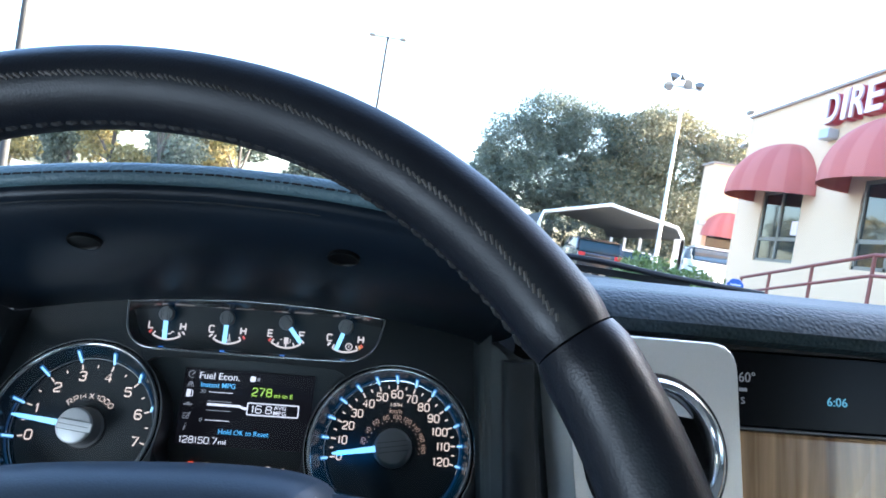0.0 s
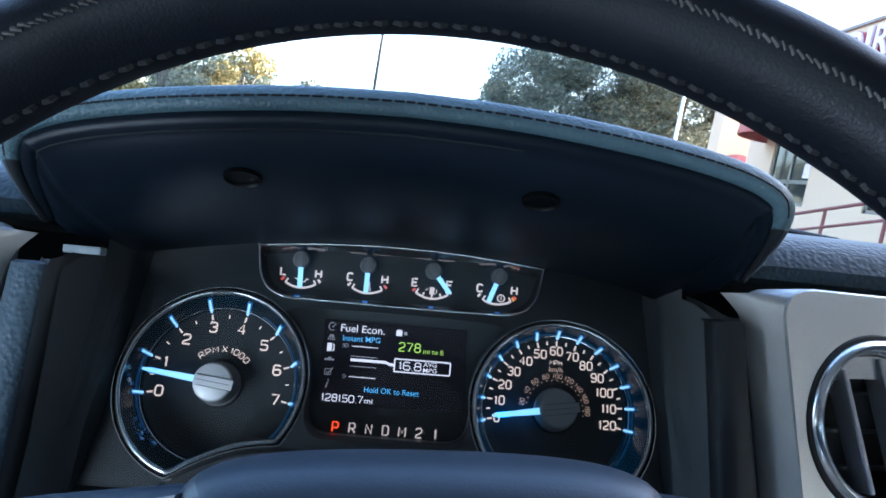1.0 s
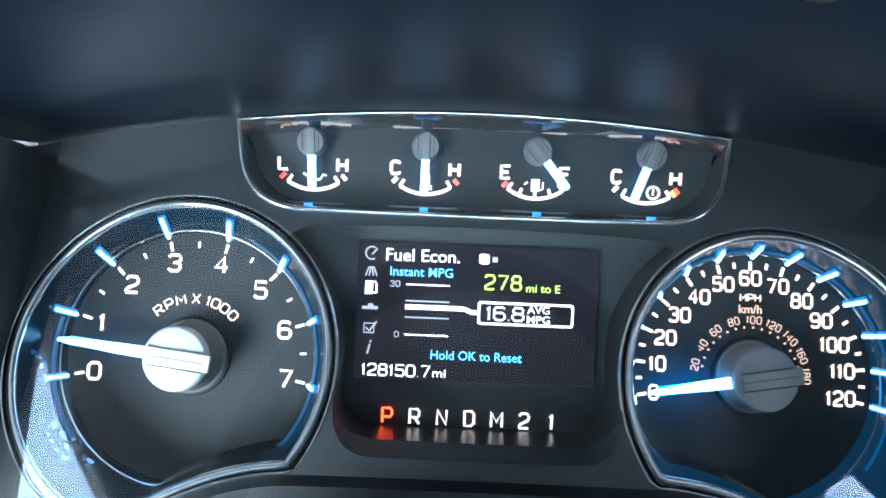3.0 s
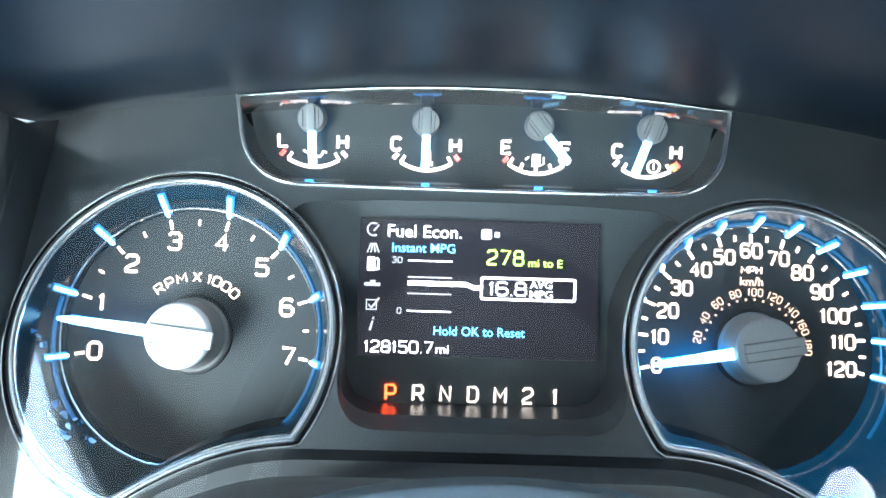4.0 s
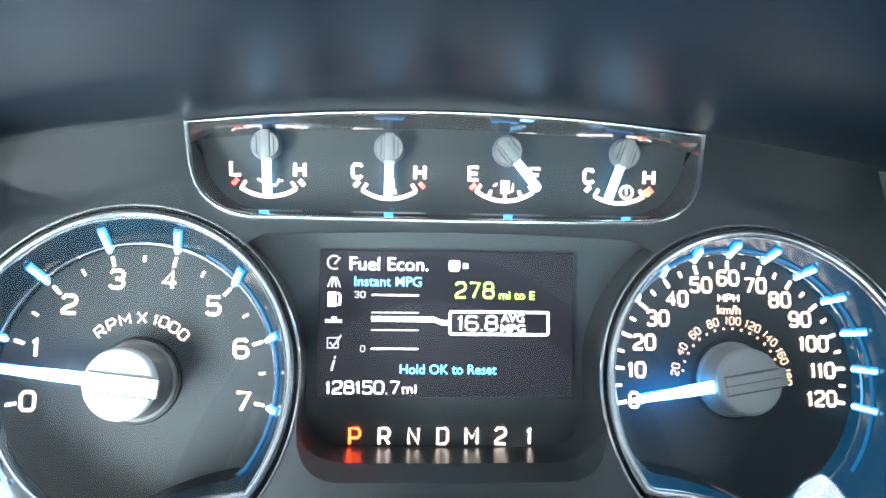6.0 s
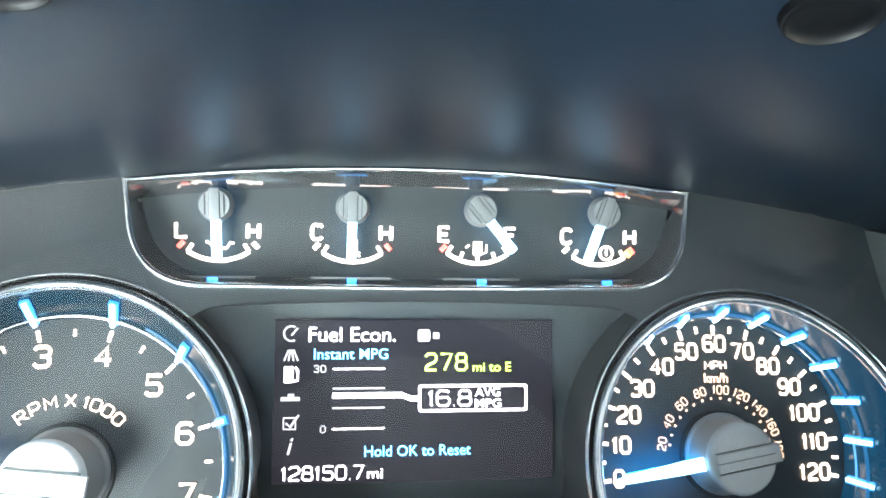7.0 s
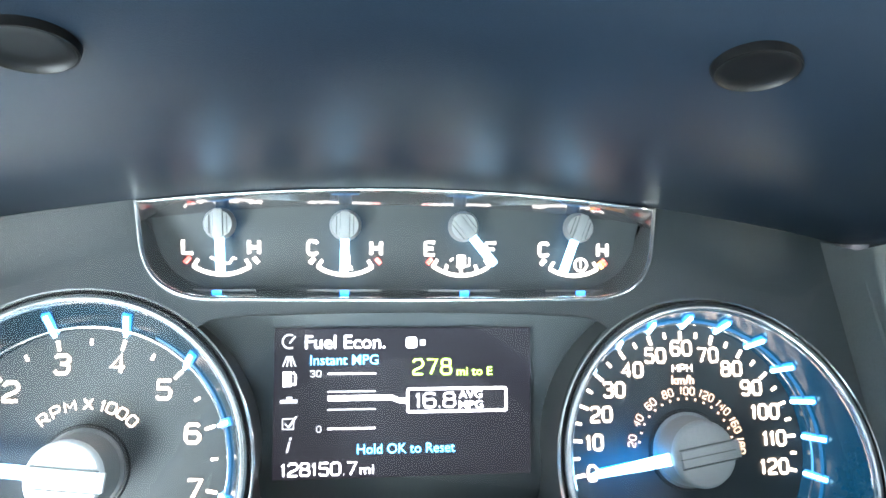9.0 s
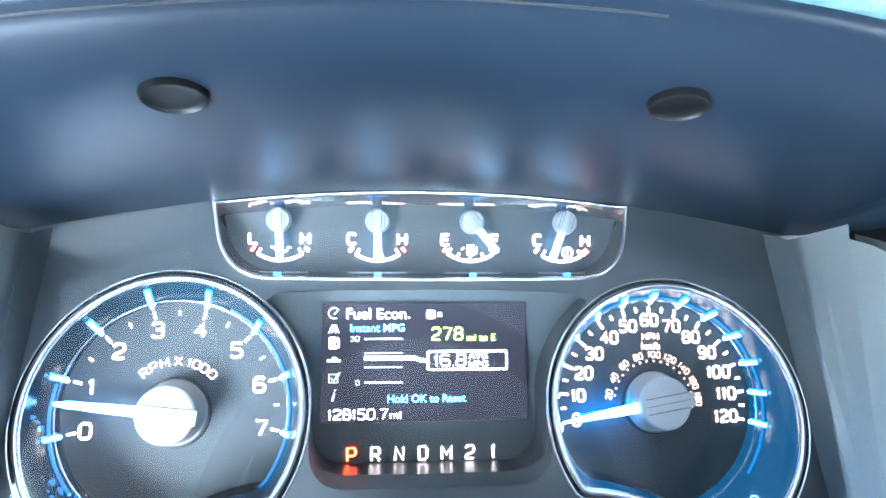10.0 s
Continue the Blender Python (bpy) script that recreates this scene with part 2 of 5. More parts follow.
def filled(bm, loops, to3d, depth=None):
    """A flat plate with holes, from outlines in the plane, set into space by to3d(x, z)."""
    b = bmesh.new()
    edges = []
    for loop in loops:
        vs = [b.verts.new((x, 0, z)) for x, z in loop]
        edges += [b.edges.new((vs[i], vs[(i + 1) % len(vs)])) for i in range(len(vs))]
    bmesh.ops.triangle_fill(b, use_beauty=True, use_dissolve=False, edges=edges, normal=(0, -1, 0))
    for v in b.verts:
        v.co = Vector(to3d(v.co.x, v.co.z))
    join(bm, b)
    return bm


def smooth_line(keys, n):
    """A Catmull-Rom line through keys, n steps a span."""
    out = []
    ks = [Vector(k) for k in keys]
    for i in range(len(ks) - 1):
        p0, p1, p2, p3 = ks[max(i - 1, 0)], ks[i], ks[i + 1], ks[min(i + 2, len(ks) - 1)]
        for j in range(n):
            t = j / n
            out.append(0.5 * ((2 * p1) + (p2 - p0) * t + (2 * p0 - 5 * p1 + 4 * p2 - p3) * t * t + (3 * p1 - p0 - 3 * p2 + p3) * t ** 3))
    out.append(ks[-1])
    return out


def lettering(text_, height, width=None, bold=0.0, slant=0.0, depth=0.0002):
    """A mesh of the words, centred, of the given height, standing in the x-z plane and facing -y."""
    cu = bpy.data.curves.new("words", "FONT")
    cu.body, cu.extrude, cu.offset, cu.resolution_u, cu.shear = text_, 0.02, bold, 3, slant
    ob = bpy.data.objects.new("words", cu)
    scene.collection.objects.link(ob)
    me = bpy.data.meshes.new_from_object(ob.evaluated_get(bpy.context.evaluated_depsgraph_get()))
    bpy.data.objects.remove(ob)
    bpy.data.curves.remove(cu)
    co = np.array([v.co for v in me.vertices])
    lo, hi = co.min(0), co.max(0)
    k = height / (hi[1] - lo[1])
    kx = k if width is None else width / (hi[0] - lo[0])
    for v in me.vertices:
        x, y, z = (v.co.x - (lo[0] + hi[0]) / 2) * kx, (v.co.y - (lo[1] + hi[1]) / 2) * k, v.co.z / 0.02 * depth
        v.co = (x, -z, y)
    return me


def words(name, text_, height, x, y, z, material_, parent, width=None, turn=0.0, bold=0.0, left=False, label="", slant=0.0):
    me = lettering(text_, height, width, bold, slant)
    if left:
        dx = -min(v.co.x for v in me.vertices)
        for v in me.vertices:
            v.co.x += dx
    me.materials.append(material_)
    ob = new(name, me)
    ob.parent = parent
    ob.matrix_local = pose(x, y, z, 0, turn, 0)
    return tagged(ob, label)


# squarish rounded strokes of the dial numerals, in a box one wide and one high
STROKES = {
    "0": ["oRect"], "1": ["0.05,0.76 0.55,1 0.55,0"], "2": ["0,0.82 0.18,1 0.82,1 1,0.82 1,0.62 0.8,0.48 0.2,0.30 0,0.14 0,0 1,0"],
    "3": ["0,0.85 0.18,1 0.82,1 1,0.85 1,0.66 0.82,0.52 0.4,0.52", "0.82,0.52 1,0.38 1,0.16 0.82,0 0.18,0 0,0.15"], "4": ["0.74,0 0.74,1 0,0.32 1,0.32"],
    "5": ["1,1 0.08,1 0.05,0.56 0.8,0.58 1,0.42 1,0.16 0.82,0 0.18,0 0,0.14"], "6": ["0.95,0.88 0.8,1 0.2,1 0,0.82 0,0.18 0.2,0 0.8,0 1,0.18 1,0.4 0.8,0.56 0,0.54"],
    "7": ["0,1 1,1 0.35,0"], "8": ["oTop", "oLow"], "9": ["0.05,0.12 0.2,0 0.8,0 1,0.18 1,0.82 0.8,1 0.2,1 0,0.82 0,0.6 0.2,0.44 1,0.46"],
    "P": ["0,0 0,1 0.8,1 1,0.85 1,0.55 0.8,0.4 0,0.4"], "R": ["0,0 0,1 0.8,1 1,0.85 1,0.58 0.8,0.43 0,0.43", "0.55,0.43 1,0"], "N": ["0,0 0,1 1,0 1,1"],
    "D": ["oD"], "M": ["0,0 0,1 0.5,0.35 1,1 1,0"], "X": ["0,0 1,1", "0,1 1,0"], "L": ["0,1 0,0 1,0"], "H": ["0,0 0,1", "1,0 1,1", "0,0.5 1,0.5"],
    "C": ["1,0.84 0.82,1 0.18,1 0,0.82 0,0.18 0.18,0 0.82,0 1,0.16"], "E": ["1,1 0,1 0,0 1,0", "0,0.5 0.85,0.5"], "F": ["1,1 0,1 0,0", "0,0.5 0.85,0.5"], ".": ["0.3,0 0.7,0"],
}
LOOPS = {"oRect": "0.2,0 0.8,0 1,0.18 1,0.82 0.8,1 0.2,1 0,0.82 0,0.18", "oTop": "0.22,0.53 0.78,0.53 0.94,0.66 0.94,0.86 0.78,1 0.22,1 0.06,0.86 0.06,0.66",
         "oLow": "0.2,0 0.8,0 1,0.15 1,0.38 0.8,0.53 0.2,0.53 0,0.38 0,0.15", "oD": "0,0 0.75,0 1,0.2 1,0.8 0.75,1 0,1"}


def stroked(name, text_, height, x, y, z, material_, parent, wide=0.78, gap=0.34, stroke=0.085, turn=0.0, left=False, label=""):
    """A number or word in the dials' own stroke lettering, centred on (x, z)."""
    widths = [{"1": 0.42, ".": 0.16, "M": 1.15}.get(c, 1.0) * wide * height for c in text_]
    total = sum(widths) + gap * height * (len(text_) - 1)
    bm = bmesh.new()
    at = 0.0 if left else -total / 2
    for c, w in zip(text_, widths):
        for line in STROKES[c]:
            pts = [tuple(float(v) for v in p.split(",")) for p in LOOPS.get(line, line).split()]
            tube(bm, [(at + px * w, 0, (pz - 0.5) * height) for px, pz in pts], stroke * height, line in LOOPS, 6, 0.35)
        at += w + gap * height
    ob = part(name, bm, material_, parent, label)
    ob.matrix_local = pose(x, y, z, 0, turn, 0)
    return ob


# ---- the dashboard's shapes ----
def face_y(z):
    """Depth of the slanting face plate at height z."""
    return -0.024 + 0.41 * z


def on_face(x, z):
    return (x, face_y(z), z)


def low_arc(x):
    """The lower edge of the dials, falling away outwards."""
    return -0.0428 - 5.5 * max(0.0, abs(x) - 0.058) ** 2


def dial_outline(xc, zc, r, drop=0.0, n=120, squash=1.0):
    """A circle or upright ellipse cut off below by the edge over the steering column."""
    out = []
    for i in range(n):
        a = 2 * math.pi * i / n
        u, w = math.sin(a), math.cos(a) * squash
        lo, hi = 0.0, r
        if zc + r * w < low_arc(xc + r * u) + drop:
            for _ in range(30):
                mid = (lo + hi) / 2
                if zc + mid * w < low_arc(xc + mid * u) + drop:
                    hi = mid
                else:
                    lo = mid
            d = lo
        else:
            d = r
        out.append((xc + d * u, zc + d * w))
    return out


DIAL_Z = -0.0175
# each dial: middle of its face, depth of the face, middle of the ring across and up, radius, squash
DIALS = {"tachometer": (-0.1067, -0.0045, -0.1047, -0.0118, 0.0537, 0.97), "speedometer": (0.1057, 0.0, 0.1044, -0.0138, 0.0537, 0.95)}
DIAL_LEAN = 0.187  # the faces lean back by this slope


def rounded(corners, r, n=6):
    """A polygon with rounded corners; r may be a list."""
    out = []
    k = len(corners)
    for i, c in enumerate(corners):
        ri = r[i] if isinstance(r, (list, tuple)) else r
        c = Vector(c)
        a, b = (Vector(corners[i - 1]) - c), (Vector(corners[(i + 1) % k]) - c)
        a, b = c + a.normalized() * min(ri, a.length / 2), c + b.normalized() * min(ri, b.length / 2)
        for j in range(n + 1):
            t = j / n
            out.append(tuple((1 - t) ** 2 * a + 2 * t * (1 - t) * c + t * t * b))
    return out


def top_edge(x):
    return 0.0787 - 0.019 * (x / 0.167) ** 2


def window_outline(grow=0.0):
    top = [(x, 0.0776 - 0.0060 * (x / 0.0927) ** 2 + grow) for x in np.linspace(-0.0927 - grow, 0.0927 + grow, 21)]
    side = []
    for t in np.linspace(0, 1, 13):
        a, c, e = (0.0900 + grow, 0.0590), (0.0862 + grow, 0.0402 - grow), (0.0650, 0.0400 - grow)
        side.append(tuple((1 - t) ** 2 * p + 2 * t * (1 - t) * q + t * t * r for p, q, r in zip(a, c, e)))
    lower = side + [(0.04, 0.0397 - grow), (0.0, 0.0395 - grow), (-0.04, 0.0397 - grow)] + [(-x, z) for x, z in reversed(side)]
    return top + lower


def centre_outline():
    """The opening for the display, hugging both dial rings."""
    pts = [(x, 0.0355 - 0.0015 * (x / 0.060) ** 2) for x in np.linspace(-0.060, 0.060, 15)]
    gap = 0.0537 + 0.0030
    right = [(0.1044 - gap * math.sin(a), -0.0130 + gap * 0.97 * math.cos(a)) for a in np.linspace(radians(38), radians(99), 14)]
    right = [(0.0645, 0.0332)] + [p for p in right if p[1] < 0.0305]
    p, q, e = right[-1], (0.0490, -0.0392), (0.0330, -0.0388)
    bottom = [tuple((1 - t) ** 2 * u + 2 * t * (1 - t) * v + t * t * w for u, v, w in zip(p, q, e)) for t in np.linspace(0.1, 1, 10)] + [(0, -0.0390)]
    half = right + bottom
    return pts + half + [(-x, z) for x, z in reversed(half[:-1])]


def plate_foot(x):
    return max(low_arc(x) - 0.0022, -0.0700) - 0.001 * (x / 0.1665) ** 2


def instrument_cluster():
    root = thing("instrument_cluster", "lit cluster of two dials, four small gauges and a display", "gauges")
    # face plate with its four openings
    outer = [(x, top_edge(x)) for x in np.linspace(-0.1665, 0.1665, 41)] + [(x, plate_foot(x)) for x in np.linspace(0.1665, -0.1665, 41)]
    holes = [window_outline(), centre_outline()] + [dial_outline(rx, rz, rr, 0.0, 120, sq) for _, _, rx, rz, rr, sq in DIALS.values()]
    bm = filled(bmesh.new(), [outer] + holes, on_face)
    part("face_plate", bm, FACE, root, "charcoal plastic face plate")
    # closed unseen shell added behind the plate to stop light leaking in
    bm = bmesh.new()
    rim_ = [Vector(on_face(x, z)) for x, z in outer]
    loft(bm, [[p + Vector((0, 0.001, 0)) for p in rim_], [p + Vector((0, 0.11, 0)) for p in rim_]], True)
    bm.verts.ensure_lookup_table()
    bm.faces.new(bm.verts[len(rim_):])
    part("housing", bm, BLACK, root, "unseen black shell blocking light behind the plate")
    # lower lip rolled towards the column
    bm = bmesh.new()
    xs = np.linspace(-0.1665, 0.1665, 41)
    base = [(x, face_y(plate_foot(x)), plate_foot(x)) for x in xs]
    loft(bm, [base, [(x, y - 0.004, z - 0.002) for x, y, z in base], [(x, y - 0.005, z - 0.007) for x, y, z in base], [(x, y + 0.004, z - 0.013) for x, y, z in base], [(x, y + 0.02, z - 0.03) for x, y, z in base]])
    part("lower_lip", bm, DARKPLASTIC, root, "dark rolled lower lip", smooth=True)
    for name in DIALS:
        dial(root, name)
    display(root)
    gauge_window(root)
    # clear bulging lens over the whole cluster
    bm = bmesh.new()
    xs = np.linspace(-0.1655, 0.1655, 33)
    rows = [[(x, -0.066 + (top_edge(x) - 0.003 + 0.066) * t) for x in xs] for t in np.linspace(0, 1, 9)]
    loft(bm, [[(x, -0.056 + 0.30 * z + x * x / (2 * 0.80), z) for x, z in row] for row in rows])
    lens = part("lens", bm, LENS, root, "clear plastic lens", smooth=True)
    lens.visible_shadow = False
    return root


def dial(root, name):
    xc, deep, ring_x, ring_z, ring_r, squash = DIALS[name]
    zc = DIAL_Z
    lean = Matrix.Translation((0, deep, zc)) @ Matrix.Rotation(-math.atan(DIAL_LEAN), 4, "X") @ Matrix.Translation((0, 0, -zc))
    face = part(name + "_face", filled(bmesh.new(), [dial_outline(xc, zc, 0.0465, -0.004)], lambda x, z: (x, 0.0, z)), DIAL, root, "black dial face with lit numerals")
    # sloping smoked wall from the dial up to the ring
    a, b = dial_outline(xc, zc, 0.0465, -0.004), dial_outline(ring_x, ring_z, ring_r, 0.0, 120, squash)
    bm = bmesh.new()
    ring_in = [lean @ Vector((x, 0, z)) for x, z in a]
    ring_out = [Vector(on_face(x, z)) for x, z in b]
    rows = [[p.lerp(q, t) for p, q in zip(ring_in, ring_out)] for t in (0, 0.12, 0.5, 1)]
    for p in rows[1]:
        p.y -= 0.0015
    loft(bm, rows, True)
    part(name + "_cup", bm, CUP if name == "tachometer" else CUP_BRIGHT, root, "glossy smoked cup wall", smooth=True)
    bm = bmesh.new()
    tube(bm, [p.lerp(q, 0.10) + Vector((0, -0.0022, 0)) for p, q in zip(ring_in, ring_out)], 0.0005, True, 6)
    part(name + "_inner_rim", bm, CHROME, root, smooth=True)
    ring = part(name + "_ring", tube(bmesh.new(), [on_face(x, z) for x, z in dial_outline(ring_x, ring_z, ring_r - 0.0004, 0.0005, 120, squash)], 0.0016, True, 12), CHROME, root, "chrome dial ring", smooth=True)
    tube_bm = tube(bmesh.new(), [on_face(x, z) for x, z in dial_outline(ring_x, ring_z, ring_r + 0.0017, -0.0012, 120, squash)], 0.0006, True, 8)
    part(name + "_ring_edge", tube_bm, GLOSSBLACK, root, smooth=True)
    tube_bm = tube(bmesh.new(), [on_face(x, z) for x, z in dial_outline(ring_x, ring_z, ring_r + 0.0027, -0.0018, 120, squash)], 0.0005, True, 8)
    part(name + "_ring_line", tube_bm, CHROME, root, "thin outer chrome line", smooth=True)

    def spot(angle, r):
        return xc + r * math.sin(radians(angle)), zc + r * math.cos(radians(angle))

    def tick(angle, r0, r1, w, material_, y=-0.0003, label=""):
        bm = bmesh.new()
        box(bm, -w / 2, w / 2, -0.00015, 0.00015, r0, r1)
        ob = part("tick", bm, material_, face)
        ob.matrix_local = pose(xc, y, zc, 0, angle, 0)
        return ob

    def blue(angle):
        i = angle % 360 / 3.0
        i0 = int(i) % 120
        p = ring_in[i0].lerp(ring_in[(i0 + 1) % 120], i - int(i))
        q = ring_out[i0].lerp(ring_out[(i0 + 1) % 120], i - int(i))
        along = q - p
        c = Vector((0, -0.0008, 0)) + Vector((-math.sin(radians(angle)), 0, -math.cos(radians(angle)))) * 0.0004
        s = Vector((math.cos(radians(angle)), 0, -math.sin(radians(angle)))) * 0.0014
        up = along.cross(s).normalized() * 0.0006
        for k, lift, mt, nm in ((1.0, 0.0, BLUEMID, "blue_marker"), (0.42, 0.0008, BLUECORE, "marker_core")):
            bm = bmesh.new()
            o = c + Vector((-math.sin(radians(angle)), -0.6, -math.cos(radians(angle)))) * lift
            loft(bm, [[p + along * t + o + s * k + up, p + along * t + o - s * k + up, p + along * t + o - s * k - up, p + along * t + o + s * k - up] for t in (0.04, min(0.86, 0.0115 / along.length))], True)
            for f0 in (bm.verts[:4], bm.verts[4:]):
                bm.faces.new(f0)
            part(nm, bm, mt, root, "glowing blue marker bar")

    def guide(a0, a1, t, r, material_, nm):
        line = []
        for angle in np.arange(a0, a1 + 0.1, 3.0):
            i0 = int(round(angle / 3.0)) % 120
            line.append(ring_in[i0].lerp(ring_out[i0], t) + Vector((-math.sin(radians(angle)), -0.6, -math.cos(radians(angle)))) * 0.0007)
        part(nm, tube(bmesh.new(), line, r, False, 6), material_, root, "clear light guide glowing blue", smooth=True)

    if name == "tachometer":
        guide(27, 129, 0.28, 0.0005, BLUEGLOW, "light_guide")
        guide(-129, -75, 0.30, 0.0008, BLUEGLOW, "light_guide")
        # broken-looking facets added for sparkle and reflections of the clear guide low on the cup
        rng = random.Random(11)
        for k in range(22):
            a = rng.uniform(-141, -118) if k < 17 else rng.uniform(-97, -84)
            i0 = int(round(a / 3.0)) % 120
            c = ring_in[i0].lerp(ring_out[i0], rng.uniform(0.10, 0.62)) + Vector((0, -0.0012, 0))
            size = rng.uniform(0.0009, 0.0024)
            bm = bmesh.new()
            pts = [bm.verts.new(c + Vector((rng.uniform(-1, 1), rng.uniform(-0.5, 0.5), rng.uniform(-1, 1))).normalized() * size * rng.uniform(0.5, 1.2)) for _ in range(7)]
            bmesh.ops.convex_hull(bm, input=pts)
            part("sparkle_facet", bm, (GEM, BLUEGLOW, CHROME, BLUEGLOW)[k % 4], root)
    else:
        guide(-60, 129, 0.30, 0.0006, BLUEGLOW, "light_guide")
        guide(84, 102, 0.16, 0.0004, GEM, "light_guide")
    if name == "tachometer":
        for k in range(8):
            a = -101 + k * 202 / 7
            stroked("numeral", str(k), 0.0060, *with_y(spot(a, 0.0397 - 0.0025 * abs(math.sin(radians(a))) - 0.0033 * abs(math.cos(radians(a)))), -0.0005), NUM, face, wide=0.74, stroke=0.095)
            tick(a, 0.0405, 0.0440, 0.0010, NUM)
            blue(a)
            if k < 7:
                tick(a + 101 / 7, 0.0410, 0.0432, 0.0008, NUM)
        for ch, a in zip("RPMX1000", (-39, -27, -14.5, 1.0, 13.5, 21.5, 32, 43)):
            stroked("numeral", ch, 0.0034, *with_y(spot(a, 0.0215), -0.0005), NUM, face, wide=0.85, stroke=0.082, turn=a)
        needle_at, cap, tip, hub_y = -83.5, KNOB_DAYLIT, 0.0445, -0.0175
    else:
        for k in range(13):
            a = -101.5 + k * 203 / 12
            stroked("numeral", str(k * 10), 0.0051, *with_y(spot(a, 0.0404 - (0.0022 if k == 0 else 0.0043 if k < 10 else 0.0048) * abs(math.sin(radians(a))) - 0.0029 * abs(math.cos(radians(a)))), -0.0005), NUM, face, wide=0.62, gap=0.28, stroke=0.095)
            tick(a, 0.0405, 0.0440, 0.0011, NUM)
            blue(a)
            if k < 12:
                tick(a + 203 / 24, 0.0415, 0.0438, 0.0010, NUM)
        for k in range(1, 10):
            a = -101.5 + k * 20 / 1.609 * 203 / 120
            stroked("numeral", str(k * 20), 0.0027, *with_y(spot(a, 0.0215), -0.0005), NUM_DIM, face, wide=0.62, gap=0.30, stroke=0.085, turn=a)
            tick(a, 0.0182, 0.0190, 0.0007, NUM_DIM)
            tick(a + 8.75 * 1.2, 0.0182, 0.0190, 0.0007, NUM_DIM)
        stroked("numeral", "MPH", 0.0026, *with_y(spot(0, 0.0300), -0.0005), NUM, face, wide=0.75, gap=0.3, stroke=0.09)
        words("numeral", "km/h", 0.0033, *with_y(spot(0, 0.0256), -0.0004), NUM_DIM, face, bold=0.01)
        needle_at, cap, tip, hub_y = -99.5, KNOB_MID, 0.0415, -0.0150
    # what leans with the face: the face itself and all that follows
    fixed = set(root.children) - {face}
    # needle and cap
    m = pose(xc, 0, zc, 0, needle_at, 0)
    bm = bmesh.new()
    loft(bm, [[(w, y, h) for w, y in ((-wd, hub_y * 0.62), (wd, hub_y * 0.62), (wd, hub_y * 0.62 - 0.0016), (-wd, hub_y * 0.62 - 0.0016))] for wd, h in ((0.0021, 0.008), (0.0019, tip * 0.5), (0.0011, tip * 0.93), (0.0006, tip))], True)
    bm.transform(m)
    part(name + "_needle", bm, NEEDLE, root, "glowing pale blue needle", smooth=False)
    bm = bmesh.new()
    turn_y = Matrix.Translation((xc, 0, zc)) @ Matrix.Rotation(radians(90), 4, "X")
    lathe(bm, [(0.0117, -hub_y * 0.80), (0.0117, -hub_y * 0.90), (0.0112, -hub_y * 0.97), (0.0104, -hub_y), (0.0, -hub_y)], 48, turn_y)
    knob = part(name + "_needle_cap", bm, cap, root, "round needle cap with a raised bar", smooth=True)
    bm = bmesh.new()
    lathe(bm, [(0.0138, 0.0), (0.0137, 0.0022), (0.0128, 0.0030), (0.0116, -hub_y * 0.81)], 48, turn_y)
    part("cap_skirt", bm, SKIRT, knob, "grey conical skirt under the cap", smooth=True)
    bm = bmesh.new()
    for dx in (-0.0033, 0.0, 0.0033):
        box(bm, dx - 0.00016, dx + 0.00016, hub_y - 0.0009, hub_y, -0.0108, 0.0096)
    bm.transform(m)
    part("cap_groove", bm, GREYPLASTIC, knob, "thin grooves across the cap")
    bm = bmesh.new()
    box(bm, -0.0030, 0.0030, hub_y - 0.0007, hub_y + 0.0012, -0.0128, 0.0095, 0.0004)
    bm.transform(m)
    part("cap_bar", bm, cap, knob)
    bm = bmesh.new()
    lathe(bm, [(0.0150, 0.0), (0.0146, 0.0012), (0.0120, 0.0014)], 48, turn_y)
    part(name + "_cap_collar", bm, BLACK, root, smooth=True)
    bm = bmesh.new()
    box(bm, -0.0016, 0.0016, hub_y * 0.60, hub_y * 0.60 + 0.0004, 0.0120, tip * 0.92)
    bm.transform(m)
    part(name + "_needle_back", bm, UNDERGLOW if name == "speedometer" else UNDERGLOW_DIM, root, "blue glowing back of the needle")
    for ob in set(root.children) - fixed:
        ob.matrix_basis = lean @ ob.matrix_basis


def with_y(xz, y):
    return xz[0], y, xz[1]


SCREEN_LEAN = 0.086


